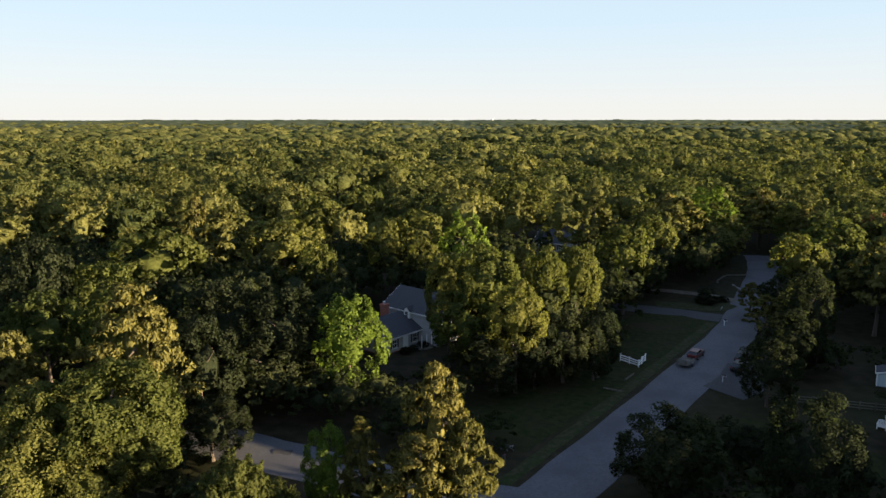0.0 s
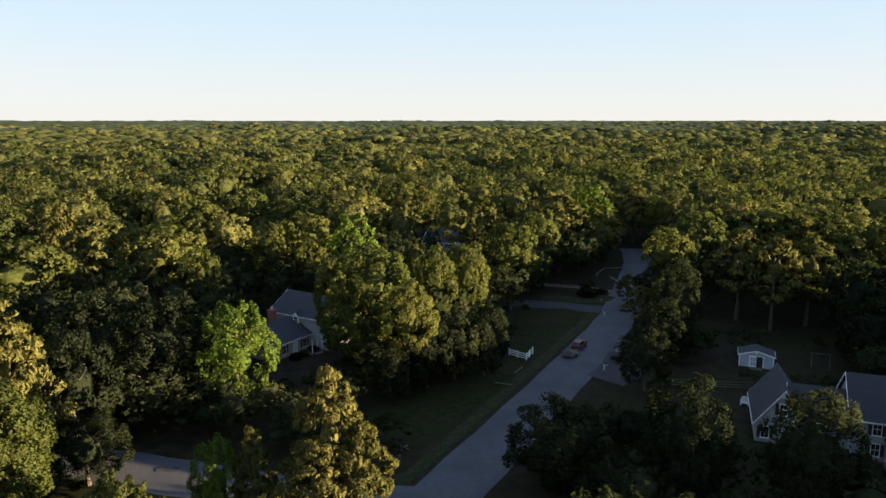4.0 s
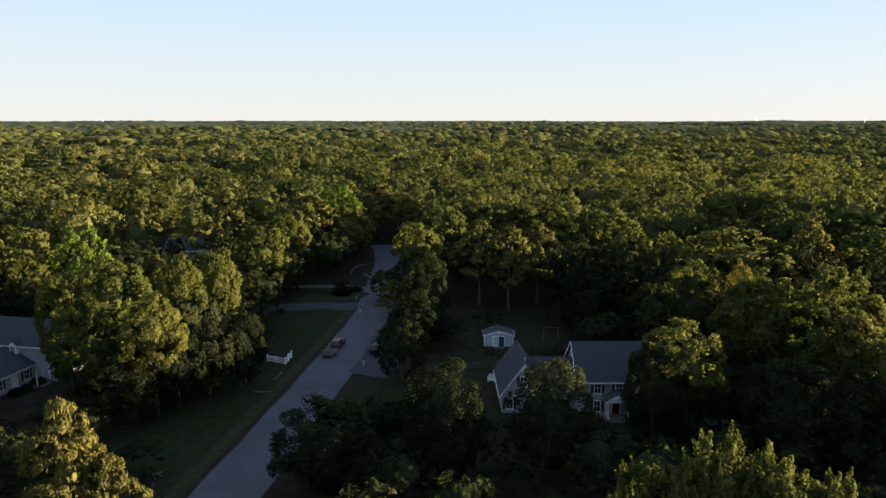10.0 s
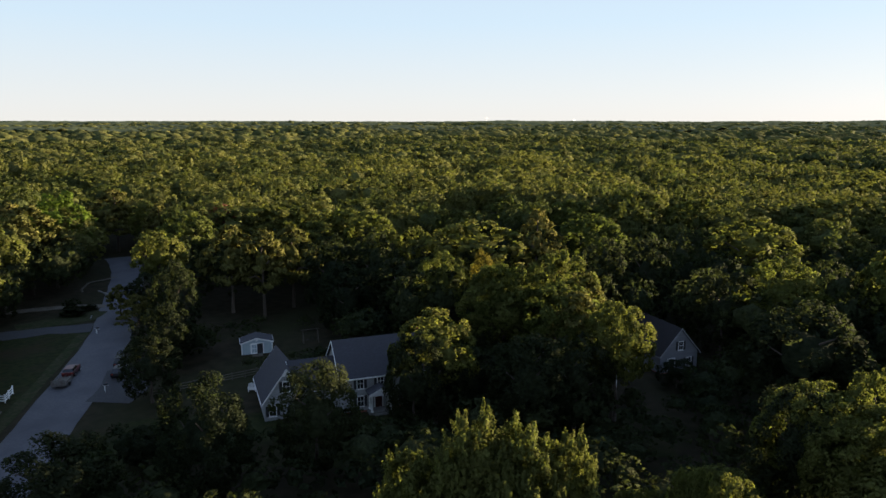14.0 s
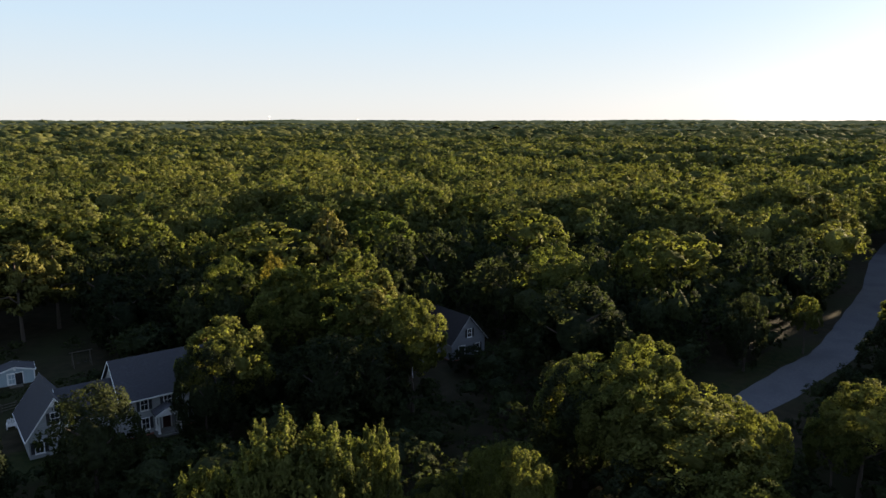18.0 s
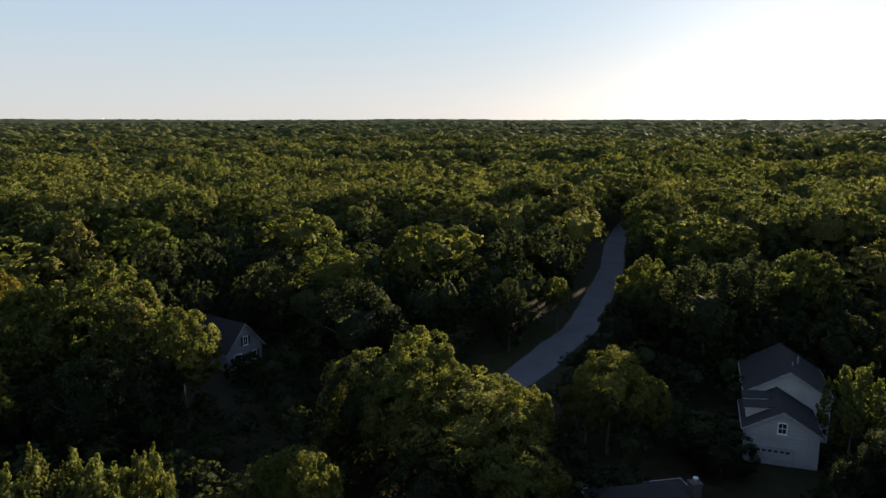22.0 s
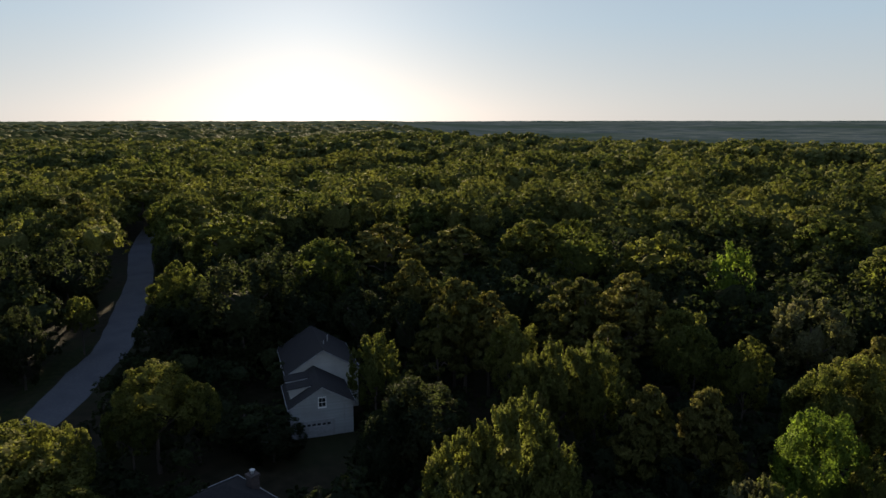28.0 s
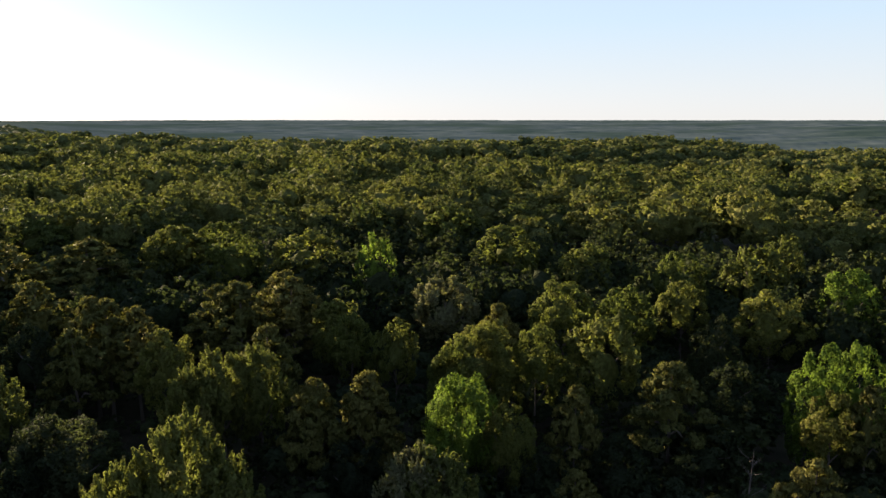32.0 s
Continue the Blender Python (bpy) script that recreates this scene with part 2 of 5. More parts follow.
CAR_DARK = surface("dark_car_paint", (0.012, 0.013, 0.016), (0.018, 0.019, 0.022), 3.0, 0.45, 0.02, 0.002, gloss=0.25)
GLASS, gn, gb, _ = shader("window_glass")
gb.inputs["Base Color"].default_value = (0.02, 0.022, 0.025, 1)
gb.inputs["Roughness"].default_value = 0.06


# ---- mesh helpers ----
def thing(name, label, category, m, group="", kind=""):
    ob = new(name)
    ob.empty_display_size = 0.2
    ob.matrix_world = m
    return tagged(ob, label, category, group, kind)


def part(name, bm, material, parent, label=""):
    me = bpy.data.meshes.new(name)
    if isinstance(bm, bmesh.types.BMesh):
        bm.to_mesh(me)
        bm.free()
    else:
        me = bm
    if material is not None and not me.materials:
        me.materials.append(material)
    ob = new(name, me)
    ob.parent = parent
    return tagged(ob, label)


def solid(name, bm, material, label="", category="", kind="", m=None):
    ob = part(name, bm, material, None, label)
    if m is not None:
        ob.matrix_world = m
    return tagged(ob, "", category, "", kind)


def box(bm, x0, x1, y0, y1, z0, z1, bevel=0.0):
    v = [bm.verts.new((x, y, z)) for z in (z0, z1) for x, y in ((x0, y0), (x1, y0), (x1, y1), (x0, y1))]
    fs = [bm.faces.new([v[i] for i in q]) for q in ((3, 2, 1, 0), (4, 5, 6, 7), (0, 1, 5, 4), (1, 2, 6, 5), (2, 3, 7, 6), (3, 0, 4, 7))]
    if bevel:
        es = list({e for f in fs for e in f.edges})
        bmesh.ops.bevel(bm, geom=es, offset=bevel, segments=2, affect="EDGES")
    return bm


def boxes(*rows, bevel=0.0):
    bm = bmesh.new()
    for r in rows:
        box(bm, *r, bevel=bevel)
    return bm


def tube(bm, a, b, r0, r1, sides=8):
    a, b = Vector(a), Vector(b)
    q = (b - a).to_track_quat("Z", "Y")
    rings = [[bm.verts.new(p + q @ Vector((r * math.cos(i * math.tau / sides), r * math.sin(i * math.tau / sides), 0)))
              for i in range(sides)] for p, r in ((a, r0), (b, r1))]
    for i in range(sides):
        j = (i + 1) % sides
        bm.faces.new((rings[0][i], rings[0][j], rings[1][j], rings[1][i]))
    bm.faces.new(rings[1])
    bm.faces.new(rings[0][::-1])
    return bm


def prism(bm, profile, y0, y1):
    """A profile in x and z, drawn out along y."""
    a = [bm.verts.new((x, y0, z)) for x, z in profile]
    b = [bm.verts.new((x, y1, z)) for x, z in profile]
    k = len(profile)
    bm.faces.new(a)
    bm.faces.new(b[::-1])
    for i in range(k):
        j = (i + 1) % k
        bm.faces.new((a[j], a[i], b[i], b[j]))
    bmesh.ops.recalc_face_normals(bm, faces=bm.faces)
    return bm


def quick_mesh(name, verts, faces, tint=None, rounded=True):
    """verts (n, 3) and faces of one size (m, k) as arrays."""
    me = bpy.data.meshes.new(name)
    m, k = faces.shape
    me.vertices.add(len(verts))
    me.vertices.foreach_set("co", np.asarray(verts, np.float32).ravel())
    me.loops.add(m * k)
    me.loops.foreach_set("vertex_index", faces.astype(np.int32).ravel())
    me.polygons.add(m)
    me.polygons.foreach_set("loop_start", np.arange(0, m * k, k, dtype=np.int32))
    if tint is not None:
        me.attributes.new("tint", "FLOAT", "POINT").data.foreach_set("value", np.asarray(tint, np.float32))
    me.polygons.foreach_set("use_smooth", np.full(m, rounded))
    me.update(calc_edges=True)
    return me


# ---- the lie of the land ----
def smooth(a, b, x):
    s = np.clip((x - a) / (b - a), 0, 1)
    return s * s * (3 - 2 * s)


def waves(x, y, size, seed):
    g = np.random.default_rng(seed)
    z = 0
    for k in range(7):
        a, p, s = g.uniform(0, math.tau), g.uniform(0, math.tau), size * g.uniform(0.5, 1.6)
        z = z + np.sin((x * math.cos(a) + y * math.sin(a)) / s * math.tau + p)
    return z / 4.0


def land(x, y):
    """Height of the ground: level round the houses, a scarp to the south, then a wide plain raised with distance to fit
    the camera's skyline.
    """
    d = np.hypot(x, y)
    az = np.degrees(np.arctan2(x, y)) % 360
    south = smooth(118, 131, az) * (1 - smooth(225, 260, az))
    z = waves(x, y, 420, 5) * 3.0 * smooth(180, 500, d) * (1 - 0.95 * south * smooth(900, 1300, d))
    z = z + south * smooth(250, 560, d) * (1 + 2.5 * waves(x, y, 260, 9))
    for ha, hd, hh, hw in ((121, 640, 12, 120), (146, 540, 8, 80), (172, 560, 3, 90)):
        hx, hy = hd * math.sin(radians(ha)), hd * math.cos(radians(ha))
        z = z + hh * np.exp(-((x - hx) ** 2 + (y - hy) ** 2) / (2 * hw * hw))
    edge = 600 + 60 * waves(x, y, 300, 8)
    z = z - south * 46 * smooth(edge, edge + 500, d)
    z = z + (1 - south) * 18 * smooth(700, 2300, d) + south * 69 * smooth(900, 4700, d) + waves(x, y, 1500, 12) * 4.0 * (1 - south) * smooth(800, 2500, d)
    return z


def polar_sheet(r0, r1, rows, cols, a0, a1, lift, seed, tone=None):
    r = r0 * (r1 / r0) ** (np.arange(rows + 1) / rows)
    a = np.radians(np.linspace(a0, a1, cols + 1))
    R, A = np.meshgrid(r, a, indexing="ij")
    x, y = R * np.sin(A), R * np.cos(A)
    g = np.random.default_rng(seed)
    z = land(x, y) + lift(x, y, R, g)
    v = np.stack([x, y, z], -1).reshape(-1, 3)
    i = np.arange(rows)[:, None] * (cols + 1) + np.arange(cols)[None, :]
    f = np.stack([i, i + cols + 1, i + cols + 2, i + 1], -1).reshape(-1, 4)[:, ::-1]
    return v, f


gv, gf = polar_sheet(6, 4900, 90, 180, 0, 360, lambda x, y, r, g: 0 * x, 1)
gv = np.vstack([gv, [[0, 0, 0]]])
ground = solid("ground", quick_mesh("ground", gv, gf), GROUND, "leaf-strewn woodland floor with rough grass, darkened for shade", "ground", "structure")
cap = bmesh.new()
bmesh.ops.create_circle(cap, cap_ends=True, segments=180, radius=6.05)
solid("ground_centre", cap, GROUND, "leaf-strewn woodland floor, darkened for shade", "ground", "structure")


def far_lift(x, y, r, g):
    az = np.degrees(np.arctan2(x, y)) % 360
    plain = smooth(114, 126, az) * (1 - smooth(300, 310, az))
    return 15.0 + (4.2 - 2.8 * plain) * g.random(x.shape) ** 2 + waves(x, y, 400, 21) * (1.8 - 1.8 * plain)


# Haze of distance painted into the base colour, bluer towards the plain.
HAZE_WOODS, hn, hb, _ = shader("hazed_distant_woods")
woods_haze_col = ramp(hn, (0.050, 0.066, 0.040), (0.092, 0.106, 0.062), noise_fac(hn, 0.03)[0])
plain_haze_col = ramp(hn, (0.052, 0.074, 0.070), (0.112, 0.132, 0.128), noise_fac(hn, 0.012, 0.3, 0.7, 8.0)[0])
plain_haze_col = ramp(hn, plain_haze_col, (0.050, 0.072, 0.060), noise_fac(hn, 0.0022, 0.45, 0.62)[0])
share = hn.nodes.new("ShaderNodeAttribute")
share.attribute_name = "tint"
hn.links.new(ramp(hn, woods_haze_col, plain_haze_col, share.outputs["Fac"]), hb.inputs["Base Color"])
hb.inputs["Roughness"].default_value, hb.inputs["Specular IOR Level"].default_value = 1.0, 0.0
for name, label, a0, a1, r0 in (("far_woods", "green woodland canopy reaching to the horizon, haze in its colour", -55, 118, 1350),
                                ("far_plain", "wooded plain reaching to the horizon, blue-green with haze in its colour", 118, 305, 1250)):
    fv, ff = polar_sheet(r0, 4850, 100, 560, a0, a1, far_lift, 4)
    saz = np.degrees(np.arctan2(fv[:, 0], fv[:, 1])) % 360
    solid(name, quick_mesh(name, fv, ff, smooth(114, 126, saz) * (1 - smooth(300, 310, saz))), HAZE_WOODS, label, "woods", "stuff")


# ---- trees ----
@functools.lru_cache(None)
def ball(detail):
    bm = bmesh.new()
    bmesh.ops.create_icosphere(bm, subdivisions=detail, radius=1)
    v = np.array([q.co[:] for q in bm.verts])
    f = np.array([[q.index for q in p.verts] for p in bm.faces])
    bm.free()
    return v, f


def puffy(g, detail, bumps, depth, jitter, cut=-0.5):
    """A round lobe of foliage: domed puffs with creases between them, open below."""
    v, f = ball(detail)
    k = np.arange(bumps) + 0.5
    z = 1 - 2 * k / bumps
    a = k * 2.39996 + g.uniform(0, 6)
    c = np.stack([np.sqrt(1 - z * z) * np.cos(a), np.sqrt(1 - z * z) * np.sin(a), z], 1) + g.normal(0, 0.12, (bumps, 3))
    c /= np.linalg.norm(c, axis=1)[:, None]
    ang = np.arccos(np.clip(v @ c.T, -1, 1))
    w = 2.3 / math.sqrt(bumps) * g.uniform(0.8, 1.2, bumps)
    r = (np.sqrt(np.clip(1 - (ang / w) ** 2, 0, 1)) * g.uniform(0.75, 1.1, bumps)).max(1)
    r = (1 - depth + depth * r) * (1 + jitter * g.normal(size=len(v)))
    f = f[v[f][:, :, 2].mean(1) > cut]
    used = np.unique(f)
    back = np.full(len(v), -1)
    back[used] = np.arange(len(used))
    return (v * r[:, None])[used], back[f]


def unit(v):
    return v / (np.linalg.norm(v, axis=-1, keepdims=True) + 1e-9)


def dome(g, count, zc, rx, up, down, low, size):
    """Lobes over an egg-shaped crown: rows of x, y, z, radius, half height, and the way outwards."""
    rows = []
    for k in range(count):
        z = 1 - (1 - low) * (k + 0.5) / count
        a = k * 2.39996 + g.uniform(-0.35, 0.35)
        n = np.array([math.sqrt(1 - z * z) * math.cos(a), math.sqrt(1 - z * z) * math.sin(a), z])
        s = size * g.uniform(0.7, 1.35)
        reach = (1 - 0.92 * s) * g.uniform(0.86, 1.08)
        tall = up if z > 0 else down
        rows.append((n[0] * reach * rx, n[1] * reach * rx, zc + n[2] * reach * tall, s * rx, s * up * 0.92, *n))
    return np.array(rows)


def crown_lobes(g, kind):
    """Lobes of a crown in a tree one metre high and 0.67 m wide, and the crown's core."""
    if kind in ("dense", "lime"):
        return dome(g, 30, 0.50, 0.335, 0.48, 0.44, -0.85, 0.29), (0, 0, 0.50, 0.26, 0.39)
    if kind == "maple":
        return dome(g, 28, 0.58, 0.325, 0.36, 0.36, -0.7, 0.27), (0, 0, 0.56, 0.26, 0.30)
    if kind == "willow":
        return dome(g, 24, 0.54, 0.325, 0.41, 0.42, -0.7, 0.28), (0, 0, 0.52, 0.26, 0.35)
    if kind == "pine":
        rows = []
        for k in range(38):
            a = k * 2.39996 + g.uniform(-0.4, 0.4)
            q = (k + 0.4) / 38
            w = (0.285 * (1 - q ** 2.1) + 0.012) * g.uniform(0.72, 1.12)
            s = g.uniform(0.066, 0.108) * (1.12 - 0.35 * q)
            n = unit(np.array([math.cos(a) * (1.1 - q), math.sin(a) * (1.1 - q), 0.35 + 0.8 * q]))
            rows.append((w * math.cos(a), w * math.sin(a), 0.36 + 0.58 * q, s * 1.2, s * g.uniform(0.42, 0.6), *n))
        return np.array(rows), (0, 0, 0.60, 0.14, 0.28)
    return dome(g, 30, 0.64, 0.335, 0.345, 0.34, -0.7, 0.29), (0, 0, 0.63, 0.26, 0.27)


def puffs_on(g, lobes, each):
    """Smaller tufts over the outer side of every lobe."""
    L = np.repeat(lobes, each, 0)
    d = unit(g.normal(size=(len(L), 3)) + 1.25 * L[:, 5:8] + np.array([0, 0, 0.3]))
    half = L[:, [3, 3, 4]]
    q = g.uniform(0.34, 0.54, (len(L), 1))
    return np.hstack([L[:, :3] + d * half * 0.72, half[:, :1] * q, half[:, 2:] * q * 1.05, d, L[:, 5:8]])


def leaf_cards(g, p, face, soft, size, long, three):
    """Small folded leaf sprays at the points p."""
    k = len(p)
    face = unit(face)
    t = unit(np.cross(face, g.normal(size=(k, 3))))
    b = np.cross(face, t)
    s = size * g.uniform(0.6, 1.35, k)[:, None]
    t, b = t * s * long / 2, b * s / 2
    soft = unit(soft)
    if three:
        v = np.stack([p - t, p + t * 0.6 - b, p + t * 0.6 + b], 1).reshape(-1, 3)
        return v, np.arange(k * 3).reshape(-1, 3), np.repeat(soft, 3, 0)
    v = np.stack([p - t, p - b * 0.9 + face * s * 0.1, p + t, p + b * 0.9 + face * s * 0.1], 1).reshape(-1, 3)
    q = np.arange(k * 4).reshape(-1, 4)
    return v, np.vstack([q[:, [0, 1, 2]], q[:, [0, 2, 3]]]), np.repeat(soft, 4, 0)


def clumps(g, tufts, leaves, size, long=1.5, three=False, loose=0.5, thick=0.30):
    """A thin shell of leaf sprays over round tufts."""
    area = tufts[:, 3] * (tufts[:, 3] + tufts[:, 4])
    T = tufts[g.choice(len(tufts), leaves, p=area / area.sum())]
    e = unit(g.normal(size=(leaves, 3)) + 0.95 * T[:, 5:8])
    p = T[:, :3] + e * T[:, [3, 3, 4]] * (1.12 - thick * g.random((leaves, 1)) ** 1.5)
    face = e + g.normal(0, loose * (0.6 if three else 1.0), (leaves, 3))
    soft = e * 0.36 + T[:, 5:8] * 0.34 + T[:, 8:11] * 0.34 + g.normal(0, 0.13 if three else 0.25, (leaves, 3))
    return leaf_cards(g, p, face, soft, size, long, three)


def shoots(g, lobes, count, leaves, size, length, width, long=1.7, three=False):
    """Leafy shoots that stand up and out of the crown."""
    L = lobes[g.integers(0, len(lobes), count)]
    L = L[L[:, 7] > -0.25]
    d0 = unit(g.normal(0, 0.75, (len(L), 3)) + L[:, 5:8] + np.array([0, 0, 0.5]))
    base = L[:, :3] + d0 * L[:, [3, 3, 4]] * 0.85
    d = unit(d0 * 0.75 + np.array([0, 0, 0.75]) + g.normal(0, 0.15, (len(L), 3)))
    pick = g.integers(0, len(L), leaves)
    u = g.random((leaves, 1)) ** 0.9
    side = g.normal(0, 1, (leaves, 3))
    reach = length * g.uniform(0.6, 1.25, len(L))[pick][:, None]
    p = base[pick] + d[pick] * u * reach + side * width * (1.0 - 0.75 * u)
    soft = unit(side) * 0.45 + d0[pick] * 0.55 + d[pick] * 0.25
    return leaf_cards(g, p, side + d[pick] * 0.8, soft, size, long, three)


def bodies(g, lumps, shrink, detail, bumps, depth, jitter, cut=-0.5):
    vs, fs, base = [], [], 0
    for l in lumps:
        v, f = puffy(g, detail, bumps, depth, jitter, cut)
        vs.append(v * np.array([l[3], l[3], l[4]]) * shrink + np.array(l[:3]))
        fs.append(f + base)
        base += len(v)
    return np.vstack(vs), np.vstack(fs)


def crown_arrays(g, kind, leaves, size, each, three=False):
    """Vertices, triangles and leaf normals of one crown."""
    lobes, core = crown_lobes(g, kind)
    tufts = puffs_on(g, lobes, each)
    long, loose = {"pine": (2.4, 0.75), "willow": (2.4, 0.6), "maple": (1.9, 0.6)}.get(kind, (1.45, 0.5))
    upright = {"maple": 0.42, "willow": 0.4, "lime": 0.12}.get(kind, 0.0)
    sets = [clumps(g, tufts, int(leaves * (1 - upright)), size, long, three, loose, 0.9 if kind == "pine" else 0.85)]
    if upright:
        tall, wide, many = {"maple": (0.085, 0.017, 130), "willow": (0.075, 0.010, 260), "lime": (0.05, 0.014, 80)}[kind]
        sets.append(shoots(g, lobes, many, int(leaves * upright), size, tall, wide, 1.9, three))
    v, f = bodies(g, [core], 0.76 if three else 0.58, 2, 14, 0.35, 0.16, -0.45)
    sets.append((v, f, np.zeros((len(v), 3))))
    vs, fs, ns, base = [], [], [], 0
    for v, f, n in sets:
        vs.append(v), fs.append(f + base), ns.append(n)
        base += len(v)
    return np.vstack(vs), np.vstack(fs), np.vstack(ns)


def crown_mesh(kind, seed, leaves, size):
    g = np.random.default_rng(seed)
    v, f, soft = crown_arrays(g, kind, leaves, size, 8 if leaves > 9000 else 6 if leaves > 4000 else 4)
    me = quick_mesh("crown", v, f)
    me.normals_split_custom_set_from_vertices(soft)
    me.materials.append(LEAF[kind])
    return me


def trunk_mesh(kind, seed):
    g = np.random.default_rng(seed + 500)
    bm = bmesh.new()
    top = {"pine": 0.93, "dense": 0.55}.get(kind, 0.7)
    p, r = Vector((0, 0, 0)), 0.022
    for k in range(4):
        q = Vector((g.uniform(-0.012, 0.012), g.uniform(-0.012, 0.012), top * (k + 1) / 4))
        tube(bm, p, q, r, r * 0.72, 7)
        p, r = q, r * 0.72
    return bm


def limb_mesh(kind, seed):
    g = np.random.default_rng(seed + 900)
    bm = bmesh.new()
    h = g.uniform(0.36, 0.6)
    a = seed * 2.1
    e = Vector((0.2 * math.cos(a), 0.2 * math.sin(a), h + (0.05 if kind == "pine" else 0.16)))
    m = Vector((0.09 * math.cos(a + 0.2), 0.09 * math.sin(a + 0.2), h + 0.06))
    tube(bm, (0, 0, h - 0.03), m, 0.011, 0.008, 6)
    tube(bm, m, e, 0.008, 0.003, 6)
    return bm


LABELS = {
    "oak": "broad olive-green broadleaf tree with a lumpy crown",
    "pine": "tall olive-tinged pine with layered needle clumps",
    "dense": "dark green round tree, darkened further for shade, leafy down to the ground",
    "maple": "yellow-green maple with upright leafy shoots",
    "lime": "bright lime-green broadleaf tree in full leaf",
    "willow": "pale green willowy tree with a feathery dome",
    "gold": "small golden-leaved tree among green ones",
    "russet": "thinly leaved russet-brown tree among green ones",
}
PROTO = {}


def plant(kind, x, y, h, r, variant=0):
    """A tree of height h and crown radius r."""
    d = math.hypot(x, y)
    grade = 0 if d < 85 else 1 if d < 128 else 2
    key = (kind, variant % 3, grade)
    m = Matrix.LocRotScale((x, y, float(land(x, y)) - 0.1), Euler((0, 0, (x * 1.7 + y * 0.9) % math.tau)), (r / 0.335, r / 0.335, h * 1.03))
    if key not in PROTO:
        seed = 11 + 7 * list(LEAF).index(kind) + variant % 3 + 90 * grade
        root = thing(("pine_tree" if kind == "pine" else "tree"), LABELS[kind], "tree", m, "trees round the houses")
        part("trunk", trunk_mesh(kind, seed), BARK, root)
        for k in range(3):
            part("limb", limb_mesh(kind, seed + k), BARK, root)
        part("crown", crown_mesh(kind, seed, (15000, 8000, 3800)[grade], (0.0138, 0.0180, 0.025)[grade]), None, root)
        PROTO[key] = root
        return root
    ob = copy_thing(PROTO[key], Matrix.Identity(4))
    ob.matrix_basis = m
    return ob


plant("pine", -35.3, 76.7, 22.0, 5.7, 0)
plant("oak", -53.9, 91.3, 17.0, 5.7, 0)
plant("pine", -48.3, 74.6, 17.0, 4.1, 1)
plant("oak", -32.7, 63.7, 17.0, 6.6, 1)
plant("oak", -38.5, 62.3, 15.0, 5.1, 2)
plant("oak", -30.3, 63.3, 14.0, 5.2, 0)
plant("oak", -37.8, 58.0, 13.0, 5.1, 1)
plant("oak", -32.4, 58.8, 11.0, 4.2, 2)
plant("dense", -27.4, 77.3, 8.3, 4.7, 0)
plant("maple", -17.8, 54.5, 12.0, 3.7, 0)
plant("maple", -15.0, 56.4, 9.0, 2.6, 1)
plant("lime", -11.2, 62.0, 11.6, 2.4, 0)
plant("pine", -7.6, 61.0, 13.0, 1.9, 2)
plant("pine", -0.8, 61.7, 18.0, 3.6, 0)
plant("pine", 2.0, 57.6, 14.5, 3.1, 1)
plant("pine", -1.9, 56.9, 13.0, 3.4, 2)
plant("lime", -13.2, 95.1, 15.9, 5.4, 1)
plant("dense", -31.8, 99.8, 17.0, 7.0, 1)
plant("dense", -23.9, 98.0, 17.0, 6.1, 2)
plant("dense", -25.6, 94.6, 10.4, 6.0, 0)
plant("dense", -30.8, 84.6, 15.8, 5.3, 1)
plant("oak", -11.6, 151.7, 19.0, 6.2, 0)
plant("oak", -54.3, 129.1, 20.0, 9.0, 1)
plant("oak", -51.1, 102.4, 19.0, 5.5, 2)
plant("oak", -42.5, 87.3, 18.0, 3.8, 0)
plant("pine", -46.9, 145.9, 21.0, 7.7, 0)
plant("oak", -33.5, 144.4, 20.0, 8.9, 1)
plant("pine", -61.7, 173.1, 21.0, 4.2, 1)
plant("oak", -24.1, 130.9, 17.0, 3.8, 2)
plant("oak", 6.0, 110.6, 20.0, 6.8, 0)
plant("oak", 10.7, 98.0, 17.0, 4.5, 1)
plant("oak", 1.0, 109.1, 19.0, 4.0, 2)
plant("oak", 3.1, 103.0, 14.1, 5.2, 0)
plant("dense", 7.9, 97.7, 9.5, 5.8, 2)
plant("pine", 14.9, 124.0, 18.0, 4.1, 2)
plant("oak", 17.0, 114.1, 19.0, 4.2, 1)
plant("oak", 23.2, 118.4, 19.0, 4.4, 2)
plant("dense", 18.5, 102.3, 12.0, 4.7, 0)
plant("dense", 23.4, 103.4, 12.2, 3.9, 1)
plant("dense", 13.9, 100.0, 11.4, 4.2, 2)
plant("pine", 37.4, 170.3, 22.0, 6.2, 0)
plant("oak", 37.5, 140.8, 19.0, 5.8, 0)
plant("dense", 35.7, 145.7, 9.5, 5.4, 0)
plant("dense", 45.6, 155.5, 11.4, 5.1, 1)
plant("lime", 4.4, 148.9, 20.0, 6.1, 2)
plant("oak", -5.7, 158.6, 20.0, 6.5, 1)
plant("oak", -4.0, 143.3, 16.0, 4.1, 2)
plant("pine", 62.3, 182.2, 20.0, 8.2, 1)
plant("lime", 76.3, 198.0, 21.0, 8.0, 0)
plant("pine", 98.4, 214.5, 19.6, 8.3, 2)
plant("pine", 60.0, 186.9, 21.0, 5.3, 0)
plant("oak", 50.2, 163.8, 18.0, 5.3, 0)
plant("dense", 66.4, 178.0, 13.1, 5.8, 2)
plant("pine", 59.8, 175.1, 9.2, 5.0, 1)
plant("pine", -108.5, 179.7, 21.0, 6.6, 2)
plant("oak", -96.8, 182.2, 20.0, 8.2, 1)
plant("dense", -60.3, 101.4, 23.0, 5.4, 0)
